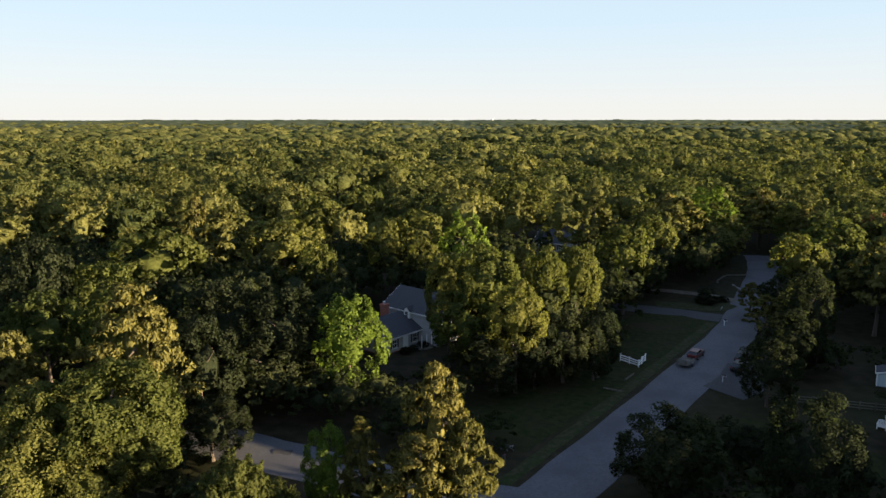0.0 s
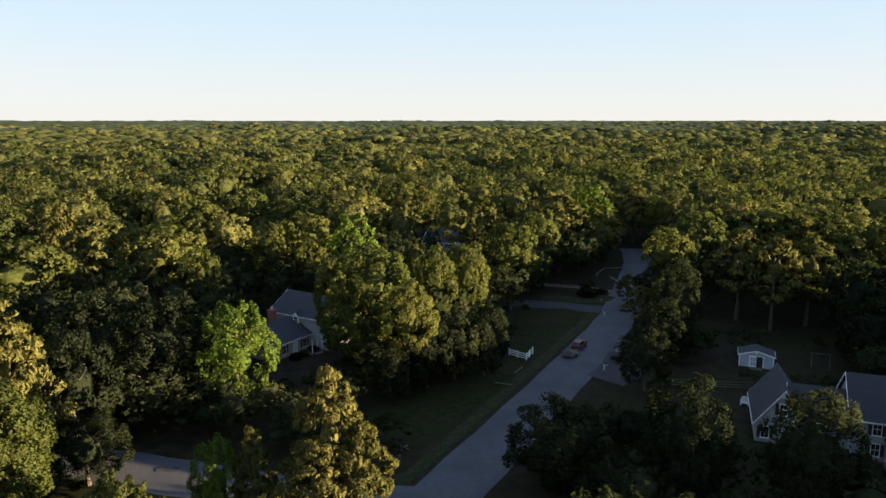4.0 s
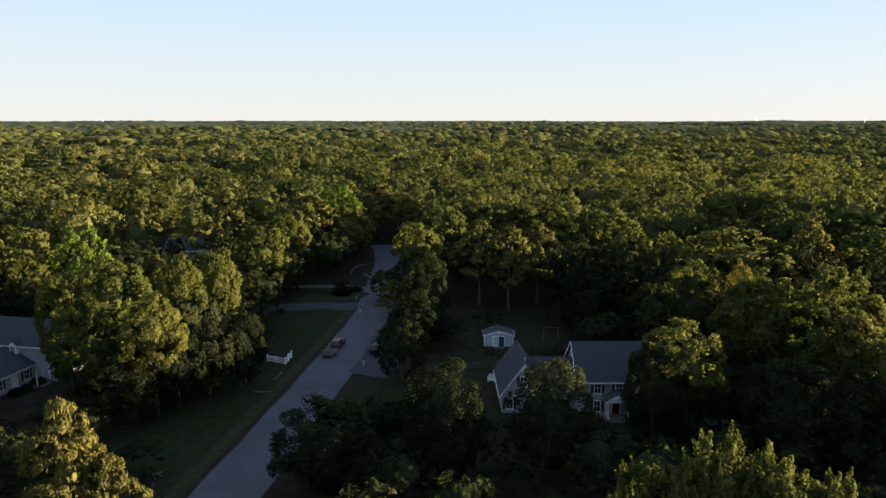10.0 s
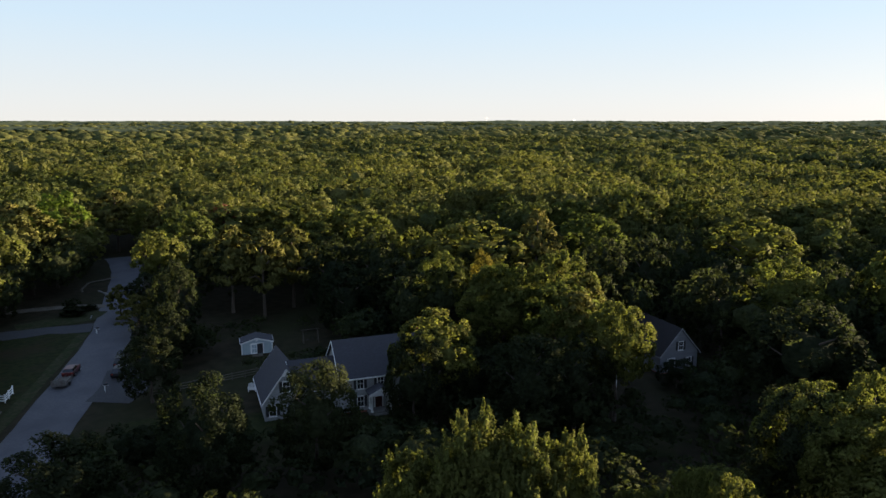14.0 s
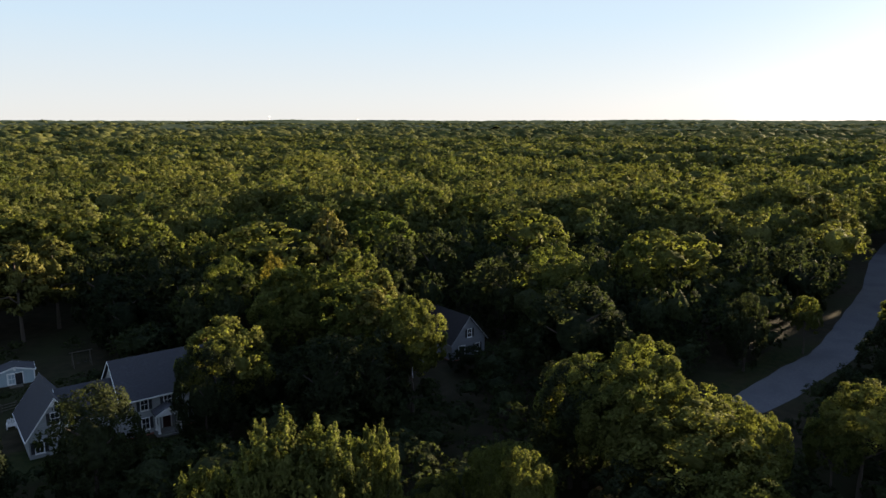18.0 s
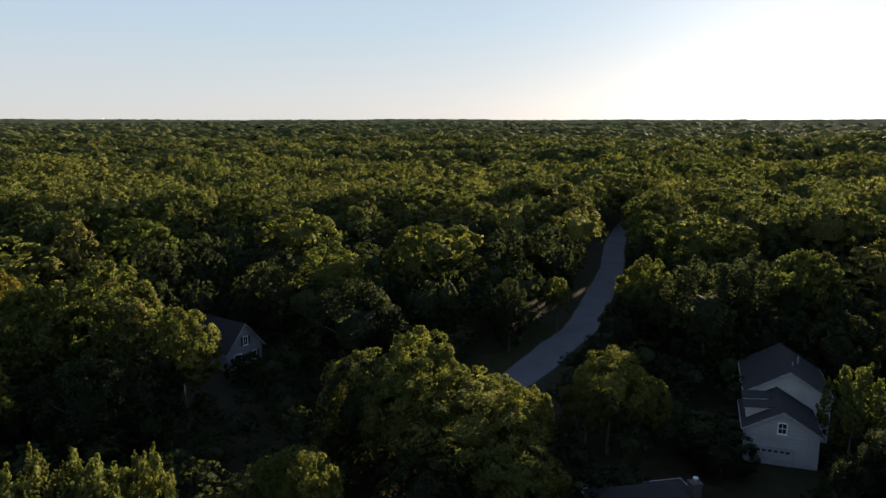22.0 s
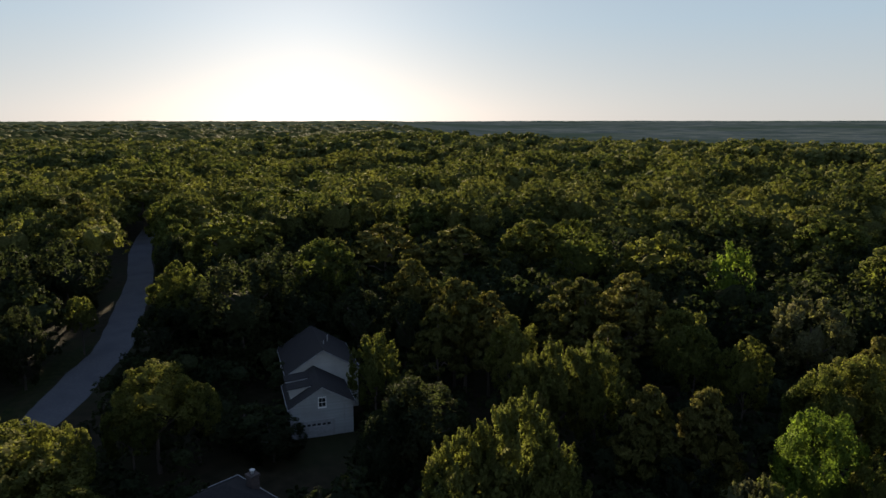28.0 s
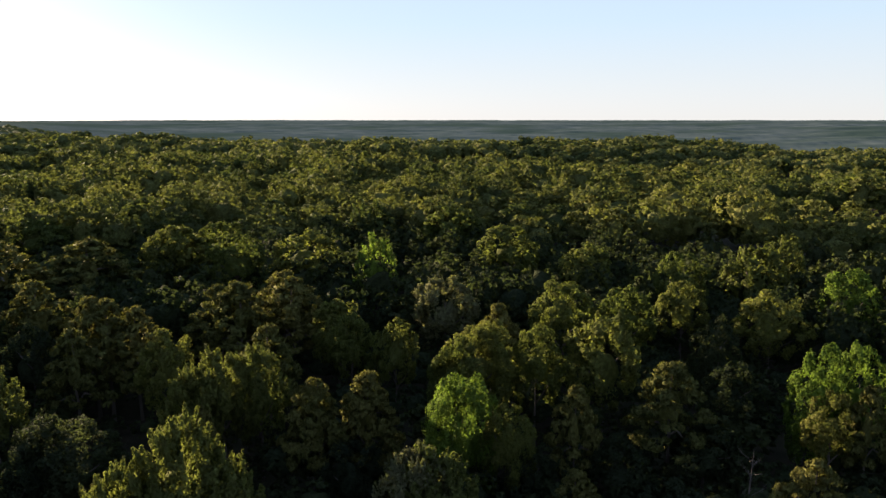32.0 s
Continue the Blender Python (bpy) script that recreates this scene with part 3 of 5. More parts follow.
plant("oak", -79.0, 182.2, 20.0, 6.7, 2)
plant("oak", -67.0, 234.0, 20.0, 8.6, 0)
plant("oak", -34.4, 189.2, 20.0, 6.9, 1)
plant("oak", -24.9, 213.8, 20.0, 7.8, 2)
plant("oak", 22.0, 234.0, 20.0, 8.6, 0)
plant("pine", 10.6, 234.0, 20.0, 7.6, 0)
plant("oak", 28.7, 213.8, 20.0, 6.1, 1)
plant("oak", 89.6, 157.8, 18.0, 7.1, 2)
plant("oak", 73.2, 141.0, 17.0, 5.7, 0)
plant("russet", 106.0, 169.0, 18.0, 4.6, 0)
plant("oak", 110.4, 161.3, 18.0, 8.2, 1)
plant("oak", 118.7, 153.0, 18.0, 8.7, 2)
plant("oak", 119.9, 131.5, 18.0, 8.9, 0)
plant("pine", 92.1, 119.9, 18.0, 6.2, 1)
plant("dense", 58.9, 109.8, 17.0, 4.3, 2)
plant("dense", 67.3, 134.0, 9.7, 4.8, 1)
plant("pine", 60.5, 126.3, 8.1, 3.4, 0)
plant("dense", 54.0, 104.9, 11.3, 4.8, 2)
plant("pine", 81.1, 126.2, 18.5, 6.4, 1)
plant("pine", 83.6, 118.5, 18.5, 6.1, 2)
plant("dense", 91.3, 106.1, 17.2, 6.2, 0)
plant("dense", 96.4, 98.7, 18.3, 5.4, 1)
plant("dense", 45.9, 93.3, 10.0, 4.3, 2)
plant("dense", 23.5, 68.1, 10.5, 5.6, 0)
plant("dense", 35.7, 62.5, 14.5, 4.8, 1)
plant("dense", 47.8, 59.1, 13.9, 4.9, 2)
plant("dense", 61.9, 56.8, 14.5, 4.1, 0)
plant("pine", 62.9, 138.4, 7.7, 2.5, 0)
plant("oak", 66.7, 57.4, 15.4, 5.7, 1)
plant("oak", 88.5, 61.9, 16.0, 7.0, 2)
plant("oak", 87.8, 51.1, 16.0, 6.0, 0)
plant("oak", 83.6, 40.3, 16.0, 4.3, 1)
plant("oak", 116.4, 88.7, 19.0, 11.2, 2)
plant("pine", 128.1, 80.8, 21.0, 5.6, 1)
plant("oak", 92.8, 78.1, 17.0, 4.8, 0)
plant("gold", 98.5, 73.5, 17.0, 2.4, 0)
plant("pine", 104.4, 62.4, 18.0, 5.8, 2)
plant("pine", 97.7, 52.2, 16.0, 4.0, 0)
plant("oak", 144.1, 76.0, 19.0, 8.1, 1)
plant("maple", 41.4, 31.1, 17.3, 3.8, 2)
plant("maple", 43.4, 28.5, 16.6, 3.7, 0)
plant("maple", 37.7, 32.7, 15.0, 3.3, 1)
plant("maple", 47.2, 26.3, 15.0, 3.1, 2)
plant("maple", 41.6, 29.8, 15.0, 4.3, 0)
plant("oak", 113.0, 134.8, 18.0, 7.8, 2)
plant("oak", 114.3, 118.1, 18.0, 6.6, 0)
plant("oak", 112.3, 155.7, 18.0, 8.6, 1)
plant("oak", 112.0, 102.2, 17.0, 4.8, 2)
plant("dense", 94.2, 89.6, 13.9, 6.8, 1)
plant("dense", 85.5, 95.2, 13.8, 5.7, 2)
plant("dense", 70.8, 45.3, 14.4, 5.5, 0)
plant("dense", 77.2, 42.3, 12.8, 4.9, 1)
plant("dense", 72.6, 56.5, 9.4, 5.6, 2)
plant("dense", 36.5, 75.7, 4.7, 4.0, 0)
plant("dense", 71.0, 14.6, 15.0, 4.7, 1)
plant("oak", 77.3, 8.1, 16.0, 4.8, 0)
plant("oak", 71.5, 6.3, 14.5, 5.5, 1)
plant("oak", 67.6, 9.1, 13.5, 4.1, 2)
plant("oak", 73.3, 2.4, 13.0, 4.1, 0)
plant("oak", 76.3, -0.9, 11.5, 3.1, 1)
plant("oak", 60.3, 17.9, 9.0, 4.1, 2)
plant("oak", 56.1, 24.0, 7.0, 2.5, 0)
plant("dense", 118.2, 37.4, 15.8, 5.4, 2)
plant("oak", 120.8, 29.0, 18.0, 6.8, 1)
plant("dense", 101.9, 20.9, 16.3, 8.1, 0)
plant("oak", 160.2, 45.3, 19.0, 9.8, 2)
plant("oak", 142.4, 11.1, 19.0, 9.8, 0)
plant("oak", 132.5, 15.4, 18.0, 4.9, 1)
plant("oak", 223.2, 8.6, 19.0, 10.2, 2)
plant("oak", 82.8, 39.4, 16.0, 4.6, 0)
plant("pine", 87.0, 47.8, 16.0, 5.0, 1)
plant("maple", 38.4, 36.3, 14.0, 2.9, 1)
plant("dense", 118.4, 60.2, 18.0, 5.4, 1)
plant("dense", 129.5, 55.7, 18.0, 6.3, 2)
plant("oak", 168.6, 94.7, 19.0, 8.6, 1)
plant("oak", 190.7, 86.0, 20.0, 9.3, 2)
plant("oak", 193.4, 69.5, 19.0, 9.8, 0)
plant("oak", 211.7, 40.7, 19.0, 9.8, 1)
plant("oak", 221.0, 22.7, 20.0, 8.9, 2)
plant("dense", 152.0, -3.7, 17.0, 5.8, 0)
plant("dense", 151.5, -13.0, 17.0, 6.0, 1)
plant("oak", 202.6, 7.4, 18.0, 9.8, 0)
plant("oak", 240.5, -10.7, 20.0, 10.4, 1)
plant("pine", 211.3, -22.2, 21.0, 6.6, 2)
plant("oak", 80.1, -14.4, 13.0, 4.9, 2)
plant("oak", 78.5, -11.4, 10.0, 2.9, 0)
plant("oak", 80.0, -18.9, 10.0, 2.6, 1)
plant("oak", 155.3, -47.1, 19.0, 10.5, 2)
plant("oak", 117.1, -26.1, 17.0, 4.1, 0)
plant("dense", 107.0, -33.0, 19.4, 7.3, 2)
plant("dense", 129.0, -48.6, 16.0, 6.8, 0)
plant("oak", 225.5, -75.2, 19.0, 14.3, 1)
plant("oak", 204.0, -45.5, 19.0, 7.8, 2)
plant("oak", 273.3, -50.5, 20.0, 12.6, 0)
plant("oak", 55.0, 18.4, 11.6, 2.4, 1)
plant("oak", 52.0, 14.5, 12.9, 2.7, 2)
plant("oak", 131.4, -12.8, 10.3, 2.6, 0)
plant("dense", 118.0, -3.2, 13.0, 3.3, 1)
plant("oak", 119.1, -26.4, 15.2, 5.0, 1)
plant("oak", 164.4, -50.8, 18.0, 9.8, 2)
plant("oak", 210.8, -80.2, 19.0, 13.6, 0)
plant("pine", 121.3, -56.7, 18.0, 3.8, 0)
plant("pine", 132.2, -73.2, 18.0, 8.9, 1)
plant("pine", 120.5, -84.0, 18.0, 8.4, 2)
plant("maple", 75.9, -40.4, 13.3, 3.4, 2)
plant("dense", 60.2, -37.5, 13.0, 5.3, 2)
plant("dense", 59.1, -32.0, 11.0, 2.9, 0)
plant("pine", 82.8, -57.5, 17.0, 4.3, 0)
plant("pine", 77.4, -59.9, 16.0, 3.7, 1)
plant("pine", 77.0, -74.5, 16.0, 4.6, 2)
plant("oak", 66.8, -55.7, 15.0, 3.6, 1)
plant("oak", 116.4, -101.5, 18.0, 6.7, 2)
plant("oak", 115.3, -112.4, 18.0, 6.2, 0)
plant("dense", 103.9, -41.9, 12.1, 5.5, 1)
plant("dense", 112.4, -35.9, 12.3, 6.4, 2)
plant("dense", 100.2, -50.1, 13.4, 5.4, 0)
plant("dense", 91.2, -54.0, 12.7, 4.2, 1)
plant("oak", 155.8, -97.0, 18.0, 7.1, 1)
plant("pine", 98.6, -59.9, 17.0, 5.0, 0)
plant("maple", 43.0, -36.2, 17.0, 3.6, 0)
plant("maple", 44.1, -31.1, 15.0, 3.1, 1)
plant("maple", 40.3, -37.7, 14.0, 3.2, 2)
plant("maple", 42.4, -33.3, 13.0, 3.9, 0)
plant("maple", 54.4, -52.3, 16.0, 3.8, 1)
plant("maple", 55.6, -49.2, 15.0, 3.1, 2)
plant("pine", 72.2, -73.8, 17.0, 5.1, 1)
plant("pine", 67.6, -79.9, 17.0, 5.9, 2)
plant("pine", 80.0, -57.5, 17.0, 4.9, 0)
plant("pine", 78.2, -51.4, 15.0, 3.5, 1)
plant("pine", 43.5, -53.8, 14.0, 3.2, 2)
plant("pine", 39.6, -57.7, 14.0, 3.2, 0)
plant("lime", 73.4, -111.5, 18.0, 4.4, 1)
plant("willow", 49.6, -95.6, 16.0, 5.3, 0)
plant("oak", 32.9, -74.0, 16.0, 4.2, 2)
plant("oak", 34.2, -68.3, 15.0, 3.2, 0)
plant("lime", 30.7, -61.8, 14.0, 3.5, 2)
plant("willow", 27.4, -47.4, 13.0, 3.5, 1)
plant("oak", 90.2, -111.3, 18.0, 6.8, 1)
plant("oak", 98.5, -100.4, 18.0, 6.3, 2)
plant("oak", 117.8, -102.0, 18.0, 6.4, 0)
plant("oak", 86.1, -168.1, 18.0, 8.3, 1)
plant("oak", 57.8, -78.1, 15.0, 3.9, 2)
plant("pine", 58.3, -63.9, 15.0, 3.9, 1)
plant("pine", 50.3, -45.3, 13.0, 2.1, 2)
plant("dense", 61.4, -36.0, 13.0, 3.1, 2)
plant("maple", 51.8, -55.1, 16.0, 3.4, 0)
plant("pine", 39.0, -57.5, 14.5, 2.7, 0)
plant("pine", 42.4, -53.4, 14.5, 2.6, 1)
plant("lime", 28.7, -59.1, 15.0, 4.0, 0)
plant("oak", 23.7, -58.8, 13.0, 2.7, 0)
plant("maple", 26.1, -48.3, 13.0, 3.7, 1)
plant("oak", 33.0, -70.8, 16.0, 4.3, 1)
plant("maple", 20.8, -82.5, 16.0, 4.5, 2)
plant("oak", 27.5, -76.8, 15.5, 3.4, 2)
plant("pine", 19.0, -65.0, 14.0, 2.6, 2)
plant("pine", 11.4, -74.9, 14.5, 4.3, 0)
plant("lime", -3.0, -82.8, 16.0, 3.4, 1)
plant("lime", -6.8, -85.8, 16.0, 3.4, 2)
plant("pine", -2.6, -61.2, 13.0, 3.1, 1)
plant("pine", -7.4, -78.8, 14.0, 2.3, 2)
plant("maple", 7.3, -134.8, 18.0, 5.6, 0)
plant("maple", 3.1, -144.0, 18.5, 4.2, 1)
plant("oak", 18.8, -125.5, 17.0, 4.9, 0)
plant("lime", -7.2, -124.4, 17.0, 4.9, 0)
plant("oak", 3.2, -110.7, 15.0, 5.4, 1)
plant("dense", 9.4, -97.8, 14.0, 3.4, 0)
plant("oak", 31.3, -99.3, 16.0, 5.1, 2)
plant("oak", 23.1, -104.2, 15.0, 4.7, 0)
plant("oak", 16.1, -112.1, 15.0, 4.0, 1)
plant("oak", 80.4, -158.4, 18.0, 8.0, 2)
plant("oak", 55.7, -136.2, 18.0, 6.6, 0)
plant("oak", 36.2, -128.0, 17.0, 5.3, 1)
plant("oak", -4.3, -79.4, 12.0, 3.0, 2)
plant("oak", 53.3, -74.8, 14.0, 3.4, 0)
plant("oak", 46.5, -75.3, 14.0, 3.0, 1)
plant("pine", 36.6, -86.0, 15.0, 3.9, 0)
plant("dense", 6.0, -85.7, 12.0, 3.7, 1)
plant("pine", 71.3, -82.3, 17.0, 5.3, 1)
plant("pine", 55.3, -205.8, 19.0, 8.5, 2)
plant("oak", 31.0, -239.0, 19.0, 11.0, 2)
plant("dense", 14.2, -65.0, 9.0, 3.5, 2)
plant("dense", 21.7, -59.7, 9.0, 3.1, 0)
plant("dense", 37.9, -52.6, 9.0, 3.5, 1)
plant("dense", 7.4, -73.9, 8.0, 4.6, 2)
plant("dense", 9.2, -61.9, 7.0, 4.4, 0)
plant("pine", 16.5, -57.4, 9.0, 2.4, 0)
plant("dense", 83.2, -25.6, 4.0, 5.6, 1)
plant("oak", 69.9, -3.4, 12.5, 3.3, 0)
plant("oak", 63.6, -4.3, 8.0, 2.9, 1)
plant("dense", 100.2, 37.6, 4.4, 3.3, 2)
plant("dense", 75.5, -26.4, 5.6, 3.8, 0)
plant("oak", 67.5, 2.4, 12.5, 7.3, 2)
plant("oak", 71.8, 13.0, 15.0, 5.7, 0)
plant("oak", 61.9, -2.5, 10.0, 4.7, 1)
plant("dense", 62.6, 6.1, 9.0, 5.0, 1)
# two oaks added to keep a streak of low sun off the lawn
plant("oak", 88.0, 62.0, 18.0, 5.5, 2)
plant("oak", 96.0, 56.0, 19.0, 6.0, 0)
# row added on the sunward side to shade road 2
plant("oak", 180.0, -40.0, 17.0, 5.0, 1)
plant("oak", 170.0, -37.5, 16.0, 5.0, 2)
plant("dense", 160.0, -36.0, 15.0, 5.0, 2)
plant("oak", 195.0, -44.0, 18.0, 6.0, 0)
plant("oak", 210.0, -48.0, 18.0, 6.0, 1)
plant("dense", 77.0, 191.0, 7.0, 4.0, 0)
plant("pine", 98.0, 187.0, 17.0, 5.0, 1)
plant("oak", 79.0, 197.0, 17.0, 6.0, 2)
plant("oak", 100.0, 196.0, 17.0, 6.0, 0)
# oak added behind the gabled house to keep low sun off its roof
plant("oak", 117.0, -52.0, 19.0, 6.0, 1)
plant("dense", 112.0, -40.0, 18.0, 5.0, 1)
# low trees added to block sun from the ground by road 2
plant("dense", 112.0, -22.0, 12.0, 4.5, 2)
plant("dense", 122.0, -27.0, 13.0, 5.0, 0)
plant("dense", 98.0, -16.0, 8.5, 4.0, 1)


# ---- woods beyond ----
def wood(name, label, spots, grade, seed, leaves=None, material=WOODS):
    """One mesh of many trees. spots: x, y, height, radius, tint. grade: 0 full of leaves, to 3, plain puffed domes."""
    g = np.random.default_rng(seed)
    protos = []
    shapes = (12, 10, 8, 6)[grade]
    for k in range(shapes):
        kind = ("oak", "pine", "oak", "maple", "oak")[k % 5]
        if grade < 2:
            v, f, soft = crown_arrays(g, kind, leaves or (1250, 560)[grade], (0.030, 0.042)[grade], (3, 2)[grade], True)
        else:
            L = dome(g, 8, 0.62, 0.335, 0.34, 0.3, -0.1, 0.38)
            v, f = bodies(g, [(0, 0, 0.60, 0.24 if grade == 2 else 0.28, 0.28)], 1.0, 1, 6, 0.3, 0.14, -0.1)
            if grade == 2:
                v2, f2 = bodies(g, L, 0.9, 1, 5, 0.3, 0.16, -0.1)
                v, f = np.vstack([v, v2]), np.vstack([f, f2 + len(v)])
            else:
                v = v * np.array([1.2, 1.2, 1.15])
            soft = np.zeros((len(v), 3))
            if grade == 2:
                lv, lf, ln = clumps(g, puffs_on(g, L, 2), leaves or 86, 0.080, 1.3, True, 0.45, 0.25)
                v, f, soft = np.vstack([v, lv]), np.vstack([f, lf + len(v)]), np.vstack([soft, ln])
        protos.append((v, f, soft))
    which = g.integers(0, shapes, len(spots))
    vs, fs, ts, ns, base = [], [], [], [], 0
    for k in range(shapes):
        s = spots[which == k]
        if not len(s):
            continue
        pv, pf, pn = protos[k]
        a = g.uniform(0, math.tau, len(s))
        c, q = np.cos(a)[:, None], np.sin(a)[:, None]
        w = (s[:, 3] / 0.335)[:, None]
        X = (pv[None, :, 0] * c - pv[None, :, 1] * q) * w + s[:, 0:1]
        Y = (pv[None, :, 0] * q + pv[None, :, 1] * c) * w + s[:, 1:2]
        Z = pv[None, :, 2] * s[:, 2:3] + land(s[:, 0], s[:, 1])[:, None]
        vs.append(np.stack([X, Y, Z], -1).reshape(-1, 3))
        ns.append(np.stack([pn[None, :, 0] * c - pn[None, :, 1] * q, pn[None, :, 0] * q + pn[None, :, 1] * c, pn[None, :, 2] + 0 * c], -1).reshape(-1, 3))
        off = base + np.arange(len(s))[:, None, None] * len(pv)
        fs.append((pf[None] + off).reshape(-1, 3))
        ts.append(np.repeat(s[:, 4], len(pv)))
        base += len(s) * len(pv)
    me = quick_mesh(name, np.vstack(vs), np.vstack(fs), np.concatenate(ts))
    if grade < 3:
        me.normals_split_custom_set_from_vertices(np.vstack(ns))
    return solid(name, me, material, label, "woods", "stuff")


def scatter(r0, r1, a0, a1, step, seed, keep=None, wide=1.0):
    """Loosely even spots on a ring sector."""
    g = np.random.default_rng(seed)
    n = int(r1 / step) + 1
    i, j = np.meshgrid(np.arange(-n, n + 1), np.arange(-n, n + 1))
    x = (i + 0.5 * (j % 2)).ravel() * step + g.uniform(-0.36, 0.36, i.size) * step
    y = j.ravel() * step * 0.87 + g.uniform(-0.36, 0.36, i.size) * step
    d, az = np.hypot(x, y), np.degrees(np.arctan2(x, y))
    ok = (d > r0) & (d < r1) & ((az - a0) % 360 < (a1 - a0))
    if keep is not None:
        ok &= keep(x, y)
    x, y = x[ok], y[ok]
    k = len(x)
    big = g.random(k)
    h = 11.5 + 9.5 * big ** 0.9 + waves(x, y, 68, 17) * 2.6 + waves(x, y, 170, 23) * 1.6
    tint = np.clip(0.47 + 0.20 * waves(x, y, 60, 41) + 0.16 * waves(x, y, 210, 43) + g.normal(0, 0.27, k), 0, 1)
    return np.stack([x, y, h, step * wide * (0.37 + 0.30 * big + g.uniform(0, 0.12, k)), tint], 1)


def off_line(x, y, pts, gap):
    """True where a spot lies further than gap from a line of points."""
    ok = np.ones(len(x), bool)
    for (ax, ay), (bx, by) in zip(pts, pts[1:]):
        t = np.clip(((x - ax) * (bx - ax) + (y - ay) * (by - ay)) / ((bx - ax) ** 2 + (by - ay) ** 2), 0, 1)
        ok &= np.hypot(x - ax - t * (bx - ax), y - ay - t * (by - ay)) > gap
    return ok


ROAD_1 = [(4, 59), (11.3, 68.6), (26.8, 88.8), (44.4, 112.4), (57.5, 131), (66, 146), (76, 164), (85, 181), (92, 198), (94, 205)]
ROAD_2 = [(95, 4), (106, -5), (121, -12), (131, -17), (146, -21.5), (163, -26), (190, -33), (232, -41), (280, -54)]
SIDE_ROAD = [(10, 66.5), (-6, 72), (-18, 77.5), (-30, 83), (-48, 90), (-75, 98)]


def clear(x, y):
    return off_line(x, y, ROAD_1, 9) & off_line(x, y, ROAD_2, 6.5) & (np.hypot(x - 42, y - 205) > 16)


GREEN = "mixed green woodland of many domed crowns"
wood("mid_woods", GREEN, scatter(186, 285, -37, 190, 10.2, 51, clear, 1.06), 0, 61)
wood("middle_distance_woods", GREEN, scatter(285, 450, -37, 190, 11.5, 55, clear, 1.06), 1, 65)
wood("outer_woods", GREEN, scatter(450, 920, -36, 189, 12.2, 52, None, 1.10), 2, 62)
wood("distant_wood", GREEN, scatter(920, 1900, -36, 130, 16.0, 54, None, 1.12), 3, 64)
wood("back_woods", GREEN, scatter(70, 1100, 195, 318, 26.0, 53, None, 1.1), 3, 63)


# sight lines from the camera: spots that undergrowth must not hide (x, y, height)
def sight_targets(*rows):
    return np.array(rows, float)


SIGHT_LINES = np.vstack([
    sight_targets((10, 72.5, 0), (14, 69, 0), (15, 79, 0), (17, 69, 0), (23, 87, 0), (28.5, 94, 0), (34, 104.5, 0), (38, 98, 0), (41, 111.5, 0),
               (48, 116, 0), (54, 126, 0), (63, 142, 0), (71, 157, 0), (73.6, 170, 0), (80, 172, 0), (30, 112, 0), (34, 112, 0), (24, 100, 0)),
    sight_targets((19, 92.5, 0), (12, 87, 0), (17, 97.6, 0), (39, 122.7, 0), (47, 132, 0), (53, 138, 0), (50.6, 146, 0), (10, 95.6, 0), (48, 109, 0),
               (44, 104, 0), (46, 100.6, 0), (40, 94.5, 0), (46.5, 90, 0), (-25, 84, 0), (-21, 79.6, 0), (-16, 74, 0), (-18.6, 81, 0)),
    sight_targets((-9.6, 115, 1), (-7, 118, 1), (-4, 121.6, 2), (-10, 129.6, 4), (-7, 135, 6), (-4, 128.4, 6), (-8, 112, 0), (-2.5, 121, 0)),
    sight_targets((67.8, 102.3, 0.5), (72, 101, 0.5), (70, 103.5, 2), (78, 99, 0.5), (80.6, 98, 0.5), (53.4, 75.4, 3), (53, 74.6, 1), (56.5, 76, 4),
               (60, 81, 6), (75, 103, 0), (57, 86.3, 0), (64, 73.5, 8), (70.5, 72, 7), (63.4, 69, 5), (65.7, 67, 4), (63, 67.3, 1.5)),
    sight_targets((65.5, 65.7, 1), (67, 65, 1.5), (77, 71, 9), (59, 96, 0), (54.6, 97.6, 0), (108, 44, 6), (104, 41.5, 1), (108, 40, 4), (106, 41, 1),
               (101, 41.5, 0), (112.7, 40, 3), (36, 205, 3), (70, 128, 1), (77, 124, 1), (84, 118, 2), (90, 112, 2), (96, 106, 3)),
    sight_targets((106, -4.4, 0), (105.5, -7.8, 0), (123, -12.6, 0), (134, -19, 0), (146, -18, 0), (157, -26, 0), (201, -31.5, 0), (202, -37, 0),
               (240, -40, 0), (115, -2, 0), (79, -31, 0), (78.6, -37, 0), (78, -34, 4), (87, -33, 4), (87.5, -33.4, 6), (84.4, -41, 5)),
    sight_targets((87, -38, 8), (94, -38.6, 8), (94, -43.5, 8), (73, -23, 1), (65, -17.5, 5), (62.5, -12.8, 4), (62, -20, 4), (72.4, -25, 0), (73.4, -29.6, 0)),
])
# height of the fixed camera above the origin
CAMERA_HEIGHT = 40.0


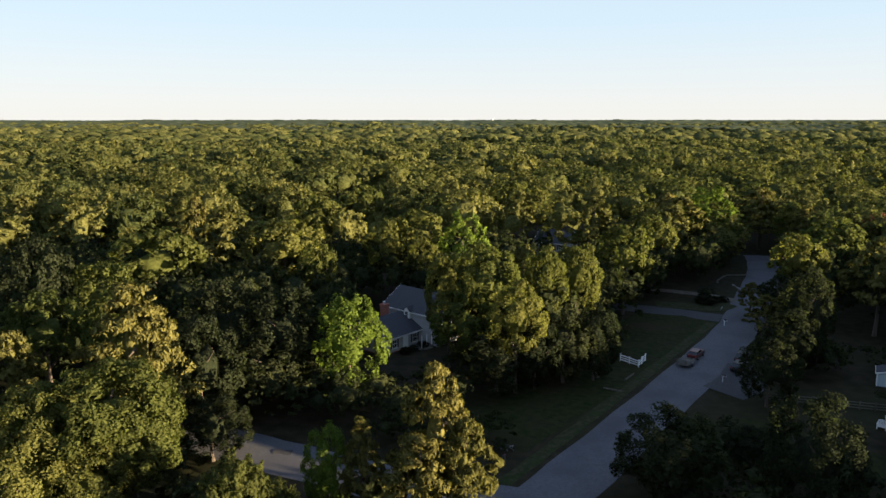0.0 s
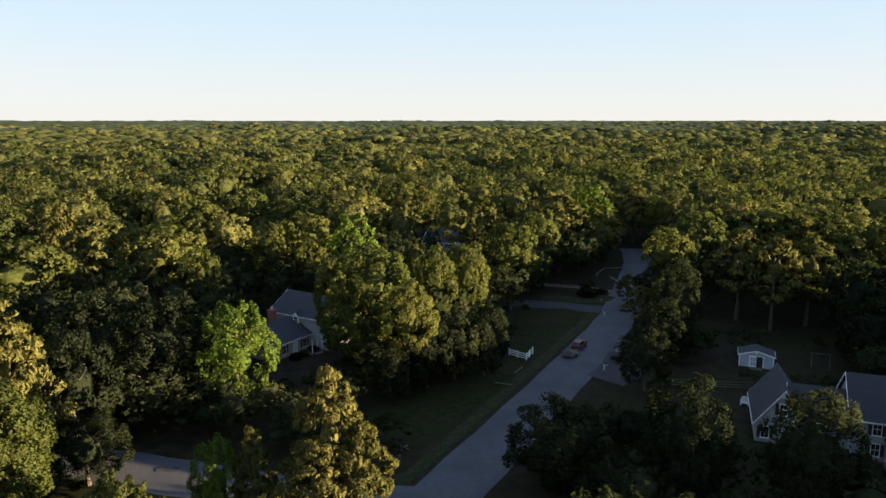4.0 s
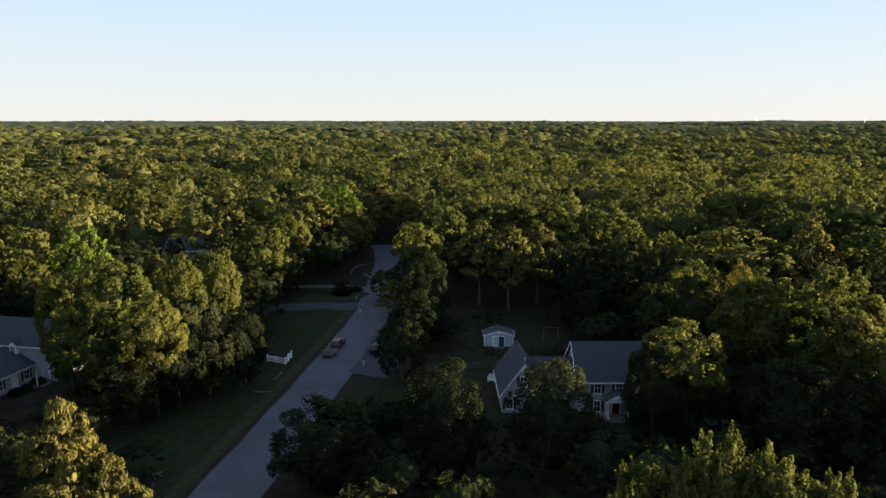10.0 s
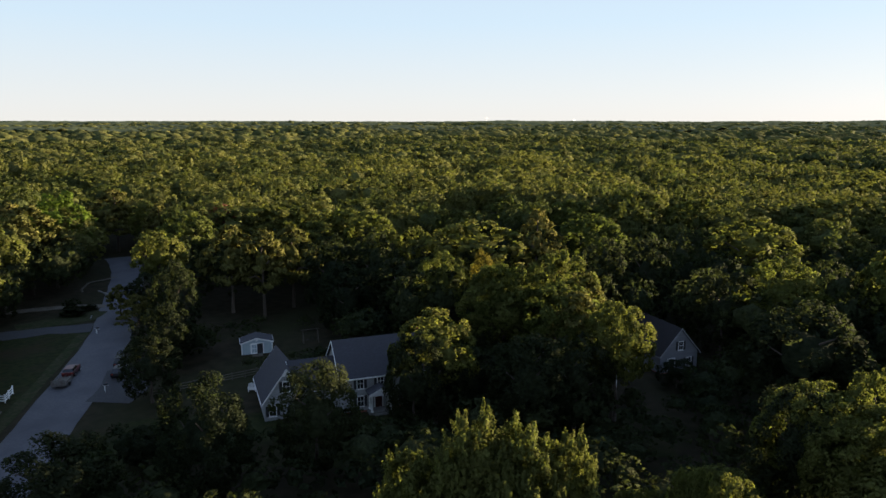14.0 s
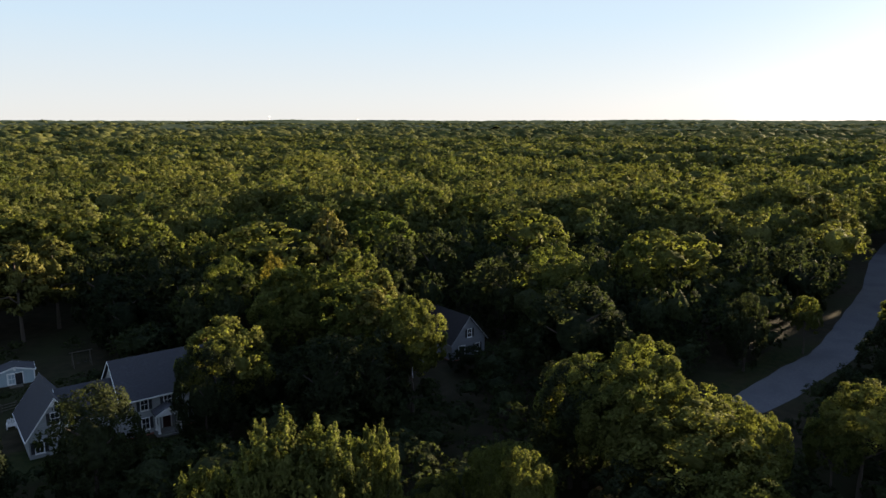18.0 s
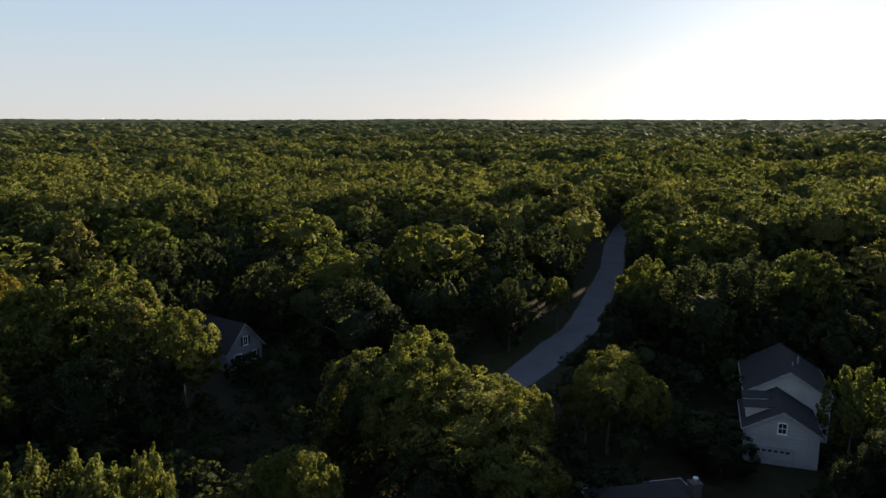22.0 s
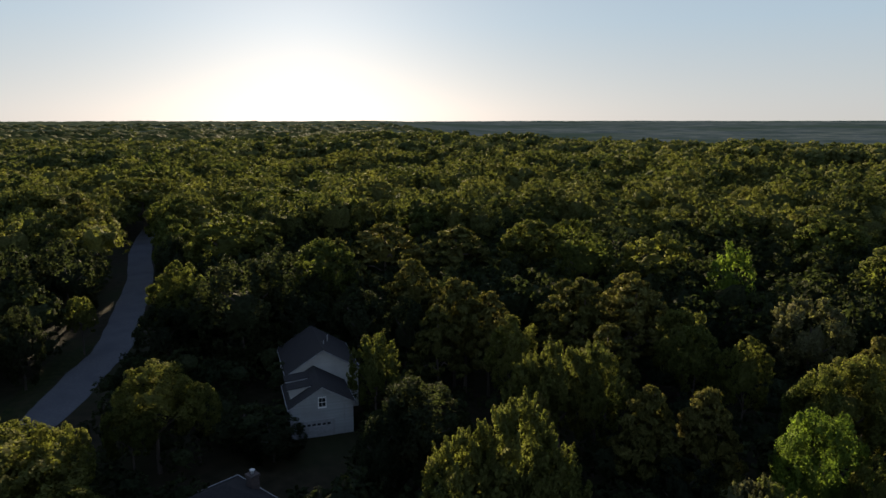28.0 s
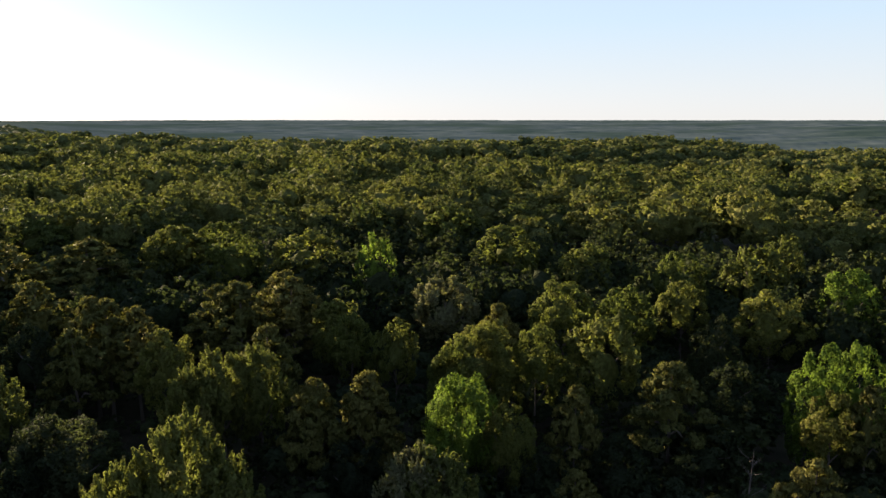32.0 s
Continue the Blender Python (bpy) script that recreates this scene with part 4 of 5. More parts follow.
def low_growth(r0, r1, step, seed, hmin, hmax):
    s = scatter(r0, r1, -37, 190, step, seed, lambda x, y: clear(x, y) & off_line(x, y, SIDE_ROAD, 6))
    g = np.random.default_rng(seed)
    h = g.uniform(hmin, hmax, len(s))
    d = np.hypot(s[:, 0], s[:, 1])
    # growth is cut down or dropped where it would block the camera's view
    for vx, vy, vz in SIGHT_LINES:
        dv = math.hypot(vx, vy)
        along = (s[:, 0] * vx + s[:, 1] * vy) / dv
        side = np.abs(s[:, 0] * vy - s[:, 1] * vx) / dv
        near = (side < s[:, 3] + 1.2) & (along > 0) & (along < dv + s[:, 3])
        h = np.where(near, np.minimum(h, CAMERA_HEIGHT - (CAMERA_HEIGHT - vz) * (d + s[:, 3] * 0.6) / dv - 0.8), h)
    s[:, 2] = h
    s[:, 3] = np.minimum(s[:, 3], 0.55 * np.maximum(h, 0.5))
    # tint lowered so that the colour stands for shade under tall trees
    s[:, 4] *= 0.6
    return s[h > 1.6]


wood("undergrowth", "undergrowth and small trees, green darkened for shade", low_growth(42, 130, 5.6, 71, 3.5, 8.0), 1, 72, 420, SHADED_WOODS)
wood("understorey", "smaller trees under tall ones, green darkened for shade", low_growth(112, 196, 7.6, 73, 10.0, 15.0), 1, 74, 480, SHADED_WOODS)



# ---- roads ----
def strip(name, pts, width, z, material, label, category):
    """A road along points, rounded by a spline, with thickness."""
    pts = [Vector((*p, 0)) for p in pts]
    fine = []
    for i in range(len(pts) - 1):
        p0, p1, p2, p3 = pts[max(i - 1, 0)], pts[i], pts[i + 1], pts[min(i + 2, len(pts) - 1)]
        for k in range(6):
            t = k / 6
            fine.append(0.5 * (2 * p1 + (p2 - p0) * t + (2 * p0 - 5 * p1 + 4 * p2 - p3) * t * t + (3 * p1 - p0 - 3 * p2 + p3) * t ** 3))
    fine.append(pts[-1])
    bm = bmesh.new()
    rows = []
    for i, p in enumerate(fine):
        q = (fine[min(i + 1, len(fine) - 1)] - fine[max(i - 1, 0)]).normalized()
        s = Vector((q.y, -q.x, 0)) * (width / 2 + 0.12 * math.sin(i * 1.7))
        gz = float(land(p.x, p.y))
        rows.append([bm.verts.new((p + s * k).xy.to_3d() + Vector((0, 0, gz + h))) for k, h in ((-1, -0.2), (-1, z), (0, z + 0.05), (1, z), (1, -0.2))])
    for a, b in zip(rows, rows[1:]):
        for k in range(4):
            bm.faces.new((a[k], b[k], b[k + 1], a[k + 1]))
    return solid(name, bm, material, label, category, "structure")


strip("road_1", ROAD_1, 7.9, 0.06, ASPHALT, "grey worn asphalt residential road", "road")
strip("road_2", ROAD_2, 6.4, 0.06, ASPHALT, "grey asphalt road curving through trees", "road")
strip("side_road", SIDE_ROAD, 7.6, 0.05, ASPHALT, "grey asphalt side road with a dark patch", "road")

strip("lawn_1", [(4, 84), (14, 96), (30, 116), (44, 134), (52, 142)], 15, 0.02, GRASS, "short green lawn beside the road, darkened for shade", "lawn")
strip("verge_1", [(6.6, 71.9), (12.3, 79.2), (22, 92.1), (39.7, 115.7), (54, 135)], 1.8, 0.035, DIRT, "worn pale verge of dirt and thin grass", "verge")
strip("lawn_2", [(27, 84), (42, 80), (60, 58), (84, 34)], 15, 0.02, GRASS, "short green lawn before a house, darkened for shade", "lawn")
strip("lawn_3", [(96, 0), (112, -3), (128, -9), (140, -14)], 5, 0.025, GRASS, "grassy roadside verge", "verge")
strip("driveway_1", [(57, 138), (48, 143), (36, 148), (24, 152)], 6, 0.05, TARMAC, "dark tarmac driveway across a lawn", "driveway")
strip("driveway_2", [(41, 99), (46, 103), (50, 110)], 8.5, 0.05, TARMAC, "dark tarmac driveway off the road", "driveway")
strip("driveway_3", [(66, 152), (60, 158), (50, 163)], 3.2, 0.05, GRAVEL, "pale gravel driveway entrance", "driveway")
strip("road_patch", [(-20.8, 79.6), (-18.4, 79.2)], 1.2, 0.115, TARMAC, "dark tar repair patch on the road", "patch")

strip("kerb_1", [(68.2, 168.9), (69.4, 172.0), (71.3, 174.7), (74.0, 178.0), (77.6, 178.4), (81.0, 179.0)], 0.4, 0.14, GRAVEL, "worn grey kerb round a grass island", "kerb")
strip("kerb_2", [(71.3, 167.4), (71.1, 162.1), (70.4, 157.6), (69.1, 151.8)], 0.45, 0.16, CONCRETE, "pale concrete kerb along the road", "kerb")
strip("dirt_patch", [(47, 149), (54, 147.5), (60, 146), (64, 148)], 6, 0.045, DIRT, "bare brown dirt beside a driveway", "dirt")


# ---- houses ----
def block(parent, x0, x1, y0, y1, z0, eave, peak, axis, wall, roof, over=0.4, trim=True, paint=WHITE):
    """A gabled volume: walls, two roof slopes, white fascia and rake boards. axis: the way of its ridge."""
    if axis == "y":
        u0, u1, v0, v1 = x0, x1, y0, y1
        turn = Matrix.Identity(4)
    else:
        u0, u1, v0, v1 = y0, y1, -x1, -x0
        turn = Matrix(((0, -1, 0, 0), (1, 0, 0, 0), (0, 0, 1, 0), (0, 0, 0, 1)))
    um = (u0 + u1) / 2
    slope = (peak - eave) / (um - u0)

    def done(name, bm, mat, label=""):
        bmesh.ops.transform(bm, matrix=turn, verts=bm.verts)
        bmesh.ops.recalc_face_normals(bm, faces=bm.faces)
        return part(name, bm, mat, parent, label)

    done("wall", prism(bmesh.new(), [(u0, z0), (u1, z0), (u1, eave), (um, peak), (u0, eave)], v0, v1), wall)
    for s in (-1, 1):
        ue = um + s * (um - u0 + over)
        ze = eave - over * slope
        up = 0.16
        prof = [(um, peak + 0.02), (um, peak + 0.02 + up), (ue, ze + 0.02 + up), (ue, ze + 0.02)]
        done("roof", prism(bmesh.new(), prof, v0 - over, v1 + over), roof)
        if trim:
            done("fascia", boxes((min(ue, ue + s * 0.05), max(ue, ue + s * 0.05), v0 - over, v1 + over, ze - 0.02, ze + 0.17)), paint, "painted board")
            for v in (v0 - over - 0.045, v1 + over):
                bm = bmesh.new()
                prism(bm, [(um, peak - 0.04), (um, peak + 0.17), (ue, ze + 0.17), (ue, ze - 0.04)], v, v + 0.045)
                done("rake_board", bm, paint, "painted board")
    return parent


def ring(x0, x1, z0, z1, wide, y0, y1):
    """An upright rectangular frame in one piece."""
    bm = bmesh.new()
    loops = [[bm.verts.new((x, y, z)) for x, z in ((x0 + k, z0 + k), (x1 - k, z0 + k), (x1 - k, z1 - k), (x0 + k, z1 - k))]
             for y, k in ((y0, 0), (y0, wide), (y1, wide), (y1, 0))]
    for a, b in zip(loops, loops[1:] + loops[:1]):
        for i in range(4):
            j = (i + 1) % 4
            bm.faces.new((a[i], a[j], b[j], b[i]))
    bmesh.ops.recalc_face_normals(bm, faces=bm.faces)
    return bm


def window(parent, x, y, z, w, h, face=0.0, shutters=True):
    """A sash window, its foot's middle at x, y, z; face 0 looks towards -y."""
    m = pose(x, y, z, 0, 0, face)
    f = 0.09
    fr = part("window", ring(-w / 2 - f, w / 2 + f, -f, h + f, f, -0.09, 0.03), WHITE, parent, "white painted sash frame")
    part("meeting_rail", boxes((-w / 2, w / 2, -0.07, 0.0, h / 2 - 0.03, h / 2 + 0.03)), WHITE, fr)
    for z0, z1 in ((0, h / 2 - 0.03), (h / 2 + 0.03, h)):
        part("glazing_bar", boxes((-0.02, 0.02, -0.06, 0.0, z0, z1)), WHITE, fr)
    fr.matrix_basis = m
    part("pane", boxes((-w / 2, w / 2, -0.04, -0.02, 0, h)), GLASS, fr, "dark reflecting glass")
    part("sill", boxes((-w / 2 - 0.12, w / 2 + 0.12, -0.16, 0.0, -f - 0.06, -f)), WHITE, fr)
    if shutters:
        for s in (-1, 1):
            c = s * (w / 2 + f + 0.22)
            rows = [(c - 0.2, c + 0.2, -0.07, -0.01, -0.05, h + 0.05)] + [(c - 0.16, c + 0.16, -0.09, -0.06, k * h / 9 + 0.03, k * h / 9 + 0.1) for k in range(9)]
            part("shutter", boxes(*rows), BLACK, fr, "black louvred shutter")
    return fr


def chimney(parent, x, y, z0, z1, w, mat):
    c = part("chimney", boxes((x - w / 2, x + w / 2, y - w / 2, y + w / 2, z0, z1 - 0.25), (x - w / 2 - 0.08, x + w / 2 + 0.08, y - w / 2 - 0.08, y + w / 2 + 0.08, z1 - 0.25, z1)), mat, parent)
    bm = bmesh.new()
    tube(bm, (x, y, z1), (x, y, z1 + 0.35), 0.16, 0.14, 10)
    tube(bm, (x, y, z1 + 0.40), (x, y, z1 + 0.46), 0.3, 0.25, 10)
    part("flue", bm, STEEL, c, "pale metal flue cap")


def door(parent, x, y, z, w, h, mat, face=0.0):
    m = pose(x, y, z, 0, 0, face)
    d = part("door", boxes((-w / 2, w / 2, -0.06, 0.02, 0, h), bevel=0.01), mat, parent)
    d.matrix_basis = m
    part("door_frame", boxes((-w / 2 - 0.14, -w / 2, -0.09, 0.03, 0, h + 0.14), (w / 2, w / 2 + 0.14, -0.09, 0.03, 0, h + 0.14), (-w / 2, w / 2, -0.09, 0.03, h, h + 0.14)), WHITE, d, "white painted frame")
    for k in range(2):
        for q in range(2):
            part("panel", boxes((-w * 0.38 + k * w * 0.42, -w * 0.04 + k * w * 0.42, -0.085, -0.06, 0.2 + q * h * 0.47, h * 0.42 + q * h * 0.47), bevel=0.01), mat, d)
    return d


# two-storey house with a portico and a garage wing
home = thing("house", "grey-sided two-storey house with dark roof, white trim and black shutters", "house", pose(0, 0, 0, 0, 0, -29.4))
block(home, 18.9, 31.0, 90.0, 99.2, 0, 5.3, 9.2, "x", SIDING, SHINGLE)
block(home, 12.5, 18.9, 91.6, 98.6, 0, 3.6, 6.8, "x", SIDING, SHINGLE, 0.3)
block(home, 8.6, 14.7, 91.4, 101.5, 0, 2.9, 7.1, "y", SIDING, SHINGLE)
part("gable_panel", prism(bmesh.new(), [(10.9, 6.1), (12.4, 6.1), (11.65, 7.0)], 91.32, 91.39), WHITE, home, "white triangular gable panel")
for wx, wz in ((21.5, 0.9), (26.4, 0.9), (28.6, 0.9), (21.5, 3.5), (24.4, 3.5), (28.6, 3.5)):
    window(home, wx, 90.0, wz, 0.85, 1.45)
window(home, 11.6, 91.4, 3.9, 0.85, 1.4)
window(home, 9.7, 91.4, 0.7, 0.85, 1.4)
window(home, 13.7, 91.4, 0.7, 0.85, 1.4)
window(home, 18.9, 93.0, 6.2, 0.7, 1.1, -90, False)
chimney(home, 31.5, 95.5, 0, 10.0, 1.3, BRICK)
door(home, 24.1, 90.0, 0.45, 1.0, 2.1, DOOR_RED)
portico = part("portico_floor", boxes((22.4, 25.7, 88.3, 90.0, 0, 0.42), (23.0, 25.1, 87.9, 88.3, 0, 0.22), bevel=0.02), CONCRETE, home, "grey porch floor with a step")
part("portico_roof", prism(bmesh.new(), [(22.2, 3.05), (25.95, 3.05), (25.95, 3.18), (24.08, 4.05), (22.2, 3.18)], 88.0, 90.05), SHINGLE, home)
part("pediment", prism(bmesh.new(), [(22.3, 2.85), (25.85, 2.85), (25.85, 3.12), (24.08, 3.95), (22.3, 3.12)], 87.92, 88.0), WHITE, home, "white pediment")
for px in (22.75, 25.4):
    for py in (88.45, 89.8):
        bm = boxes((px - 0.17, px + 0.17, py - 0.17, py + 0.17, 0.42, 0.56), (px - 0.17, px + 0.17, py - 0.17, py + 0.17, 2.72, 2.86))
        tube(bm, (px, py, 0.56), (px, py, 2.72), 0.13, 0.105, 12)
        part("column", bm, WHITE, home, "white round column")
    part("railing", boxes((px - 0.03, px + 0.03, 88.6, 89.65, 1.2, 1.28), *[(px - 0.02, px + 0.02, 88.65 + k * 0.2, 88.69 + k * 0.2, 0.42, 1.2) for k in range(5)]), WHITE, home)
part("foundation", boxes((18.85, 31.05, 89.96, 99.24, -0.3, 0.22)), BRICK, home)

# low wing and two-storey block with a brick chimney
home = thing("house", "house with dark shingle roofs, white trim and a red brick chimney", "house", pose(0, 0, 0, 0, 0, -40.5))
block(home, -92.0, -78.5, 90.4, 100.2, 0, 5.5, 8.3, "x", SIDING, SHINGLE)
block(home, -91.6, -82.4, 80.8, 90.4, 0, 2.75, 5.2, "y", PALE_SIDING, SHINGLE)
dormer = part("dormer", prism(bmesh.new(), [(-86.0, 3.6), (-84.8, 3.6), (-84.8, 5.75), (-85.4, 6.25), (-86.0, 5.75)], 89.7, 91.6), WHITE, home, "white wall dormer with a pointed head")
for sx in (-1, 1):
    part("roof", prism(bmesh.new(), [(-85.4, 6.27), (-85.4, 6.38), (-85.4 + sx * 0.8, 5.72), (-85.4 + sx * 0.8, 5.61)], 89.6, 91.9), SHINGLE, dormer)
window(home, -85.4, 89.7, 4.3, 0.7, 1.15, 0, False)
for wy in (83.4, 88.6):
    window(home, -82.4, wy, 0.8, 1.0, 1.4, 90)
door(home, -82.4, 86.2, 0.15, 1.0, 2.05, WHITE, 90)
chimney(home, -88.6, 87.2, 3.5, 6.9, 1.15, BRICK)
part("porch", boxes((-82.3, -79.4, 87.2, 90.3, 0, 0.35), (-79.4, -78.8, 87.8, 89.6, 0, 0.17), bevel=0.02), CONCRETE, home, "grey porch slab with a step")
for k in range(3):
    part("porch_post", boxes((-79.65, -79.53, 87.4 + k * 1.3, 87.52 + k * 1.3, 0.35, 2.6)), WHITE, home)
part("foundation", boxes((-91.7, -82.33, 80.73, 90.3, -0.3, 0.12)), BRICK, home)
window(home, -87.0, 80.8, 0.9, 1.0, 1.4)

# gabled house with a garage in front, seen against the low sun
home = thing("house", "pale-sided gabled house with brown roofs and a front garage", "house", pose(0, 0, -0.4, 0, 0, -105.7))
block(home, 7.5, 15.5, 85.0, 93.2, 0, 4.6, 6.95, "y", SIDING, DIM_SHINGLE, 0.35, paint=DIM_WHITE)
block(home, 8.0, 17.8, 93.2, 105.0, 0, 6.1, 9.1, "y", PALE_SIDING, DIM_SHINGLE, 0.35, paint=DIM_WHITE)
window(home, 11.5, 85.0, 4.4, 0.85, 1.2, 0, False)
gdoor = part("garage_door", boxes((8.0, 12.9, 84.93, 85.02, 0.1, 2.5)), DIM_WHITE, home, "white panelled garage door, dimmed for shade")
for k in range(7):
    part("pane", boxes((8.25 + k * 0.64, 8.65 + k * 0.64, 84.90, 84.94, 1.95, 2.2)), GLASS, gdoor, "dark small pane")
for k in range(3):
    part("panel", boxes((8.1, 12.8, 84.91, 84.935, 0.2 + k * 0.58, 0.68 + k * 0.58)), DIM_WHITE, gdoor)
part("door_surround", boxes((7.82, 8.0, 84.9, 85.03, 0, 2.68), (12.9, 13.08, 84.9, 85.03, 0, 2.68), (8.0, 12.9, 84.9, 85.03, 2.5, 2.68)), DIM_WHITE, home)
window(home, 13.8, 93.2, 3.2, 0.8, 1.3, 0, False)
for dy in (87.3, 90.4):                             # dormers on the garage roof
    dormer = part("dormer", prism(bmesh.new(), [(7.75, 4.5), (7.75, 6.2), (10.75, 6.5), (10.75, 6.3)], dy, dy + 2.0), PALE_SIDING, home, "pale-sided roof dormer")
    part("roof", prism(bmesh.new(), [(7.35, 6.20), (7.35, 6.32), (10.9, 6.68), (10.9, 6.53)], dy - 0.2, dy + 2.2), DIM_SHINGLE, dormer)
    part("fascia", prism(bmesh.new(), [(7.35, 6.12), (7.35, 6.21), (10.7, 6.54), (10.7, 6.45)], dy - 0.24, dy - 0.2), DIM_WHITE, dormer)
bm = bmesh.new()
tube(bm, (14.6, 100, 7.5), (14.6, 100, 9.2), 0.1, 0.1, 8)
part("roof_vent", bm, STEEL, home, "pale metal vent pipe")
for cx, cz in ((8.03, 4.6), (14.85, 4.6)):
    part("corner_board", boxes((cx - 0.6, cx - 0.45, 84.95, 85.05, 0, cz)), DIM_WHITE, home)
bm = bmesh.new()
tube(bm, (13.6, 97, 8.4), (13.6, 97, 9.3), 0.07, 0.07, 8)
part("roof_vent", bm, STEEL, home, "pale metal vent pipe")

# gabled house behind the near trees
home = thing("house", "grey-sided house with a steep brown gable and a shuttered window", "house", pose(0, 0, 0, 0, 0, -30))
block(home, 69.1, 76.3, 88.4, 97.5, 0, 3.2, 7.2, "y", DIM_SIDING, DIM_SHINGLE, paint=DIM_WHITE)
block(home, 64.5, 69.1, 91.0, 97.5, 0, 2.8, 6.0, "x", DIM_SIDING, DIM_SHINGLE, 0.3, paint=DIM_WHITE)
window(home, 72.9, 88.4, 3.7, 0.8, 1.3)
door(home, 71.2, 88.4, 0.2, 1.2, 2.1, BLACK)
window(home, 74.6, 88.4, 0.8, 0.9, 1.4)
part("foundation", boxes((69.03, 76.37, 88.33, 97.57, -0.3, 0.1)), BRICK, home)

# house far up the road, half hidden by trees
home = thing("house", "pale house with a grey roof half hidden by trees", "house", pose(33.5, 203, 0, 0, 0, -35))
block(home, -5, 5, -4, 4, 0, 5.0, 8.0, "x", PALE_SIDING, SHINGLE)
for wx in (-3.2, 0, 3.2):
    window(home, wx, -4, 3.2, 0.9, 1.3)

# hip-roofed outbuilding below the camera's southern side
home = thing("house", "low house with a grey hipped shingle roof", "house", pose(63.0, -16.3, 0, 0, 0, -75))
part("wall", boxes((-5, 5, -5, 5, -0.2, 2.75)), PALE_SIDING, home)
bm = bmesh.new()
hip = [bm.verts.new(c) for c in ((-5.6, -5.6, 2.6), (5.6, -5.6, 2.6), (5.6, 5.6, 2.6), (-5.6, 5.6, 2.6), (0.75, 0.5, 5.3), (1.0, 0.5, 5.3))]
for q in ((0, 1, 5, 4), (1, 2, 5), (2, 3, 4, 5), (3, 0, 4), (3, 2, 1, 0)):
    bm.faces.new([hip[i] for i in q])
part("roof", bm, DIM_SHINGLE, home)
chimney(home, 4.6, 1.2, 2.9, 4.75, 0.95, GREY_BRICK)
part("fascia", boxes((-5.65, 5.65, -5.65, -5.58, 2.5, 2.68), (-5.65, 5.65, 5.58, 5.65, 2.5, 2.68), (-5.65, -5.58, -5.58, 5.58, 2.5, 2.68), (5.58, 5.65, -5.58, 5.58, 2.5, 2.68)), DIM_WHITE, home)
window(home, -2, -5, 0.9, 1.0, 1.3, 0, False)
window(home, 2, -5, 0.9, 1.0, 1.3, 0, False)

# garden shed
shed = thing("garden_shed", "pale blue garden shed with white trim and an open door", "shed", pose(68.2, 99.5, 0, 0, 0, -32))
block(shed, -2.6, 2.6, 0, 3.3, 0.15, 2.15, 2.9, "y", BLUE_SIDING, SHINGLE, 0.2)
part("base", boxes((-2.5, 2.5, 0.1, 3.2, -0.15, 0.15)), TIMBER, shed)
for cx in (-2.63, 2.49):
    part("corner_board", boxes((cx, cx + 0.14, -0.05, 0.02, 0.15, 2.1)), WHITE, shed)
# a black sheet on the wall imitates the shade inside an opening
part("doorway", boxes((0.02, 0.98, -0.03, 0.0, 0.2, 2.0)), BLACK, shed, "black sheet standing for the shade in an open doorway")
dd = part("door", boxes((-1.0, -0.02, -0.1, -0.03, 0.2, 2.0)), WHITE, shed, "white glazed door")
for k in range(2):
    for q in range(2):
        part("pane", boxes((-0.88 + q * 0.42, -0.52 + q * 0.42, -0.12, -0.1, 0.45 + k * 0.78, 1.1 + k * 0.78)), BLUE_SIDING, dd)
part("door_frame", boxes((-1.12, -1.0, -0.06, 0.01, 0.2, 2.1), (0.98, 1.1, -0.06, 0.01, 0.2, 2.1), (-1.0, 0.98, -0.06, 0.01, 2.0, 2.1)), WHITE, shed)
bm = bmesh.new()
tube(bm, (0, -0.03, 2.58), (0, 0.02, 2.58), 0.2, 0.2, 8)
part("vent", bm, WHITE, shed, "white octagonal gable vent")
part("ramp", prism(bmesh.new(), [(-0.9, -0.1), (0.9, -0.1), (0.9, 0.12), (-0.9, 0.12)], -1.1, -0.05), TIMBER, shed, "weathered timber ramp")

# swing frame
swing = thing("swing_frame", "weathered timber swing frame beside the woods", "swing", pose(78.6, 97.8, 0, 0, 0, -28))
for sx in (-1.35, 1.35):
    for sy in (-0.7, 0.7):
        bm = bmesh.new()
        tube(bm, (sx, sy, -0.1), (sx, sy * 0.1, 2.5), 0.06, 0.05, 8)
        part("leg", bm, TIMBER, swing)
bm = bmesh.new()
tube(bm, (-1.7, 0, 2.5), (1.7, 0, 2.5), 0.06, 0.06, 8)
part("top_beam", bm, TIMBER, swing)
for sx in (-0.5, 0.5):
    bm = boxes((sx - 0.22, sx + 0.22, -0.1, 0.1, 0.55, 0.59))
    tube(bm, (sx - 0.2, 0, 0.59), (sx - 0.2, 0, 2.46), 0.012, 0.012, 5)
    tube(bm, (sx + 0.2, 0, 0.59), (sx + 0.2, 0, 2.46), 0.012, 0.012, 5)
    part("swing_seat", bm, RUBBER, swing)

# white three-rail fence corner
fence = thing("rail_fence", "short white three-rail fence turning a corner on the lawn", "fence", pose(0, 0, 0))
pts = [(29.9, 112.3), (31.0, 110.8), (32.1, 109.3), (33.1, 110.8), (34.1, 112.3)]
for fx, fy in pts:
    part("post", boxes((fx - 0.07, fx + 0.07, fy - 0.07, fy + 0.07, -0.2, 1.25), (fx - 0.1, fx + 0.1, fy - 0.1, fy + 0.1, 1.25, 1.31)), WHITE, fence)
for (ax, ay), (bx, by) in zip(pts, pts[1:]):
    for fz in (0.35, 0.72, 1.08):
        bm = bmesh.new()
        tube(bm, (ax, ay, fz), (bx, by, fz), 0.085, 0.085, 4)
        part("rail", bm, WHITE, fence)

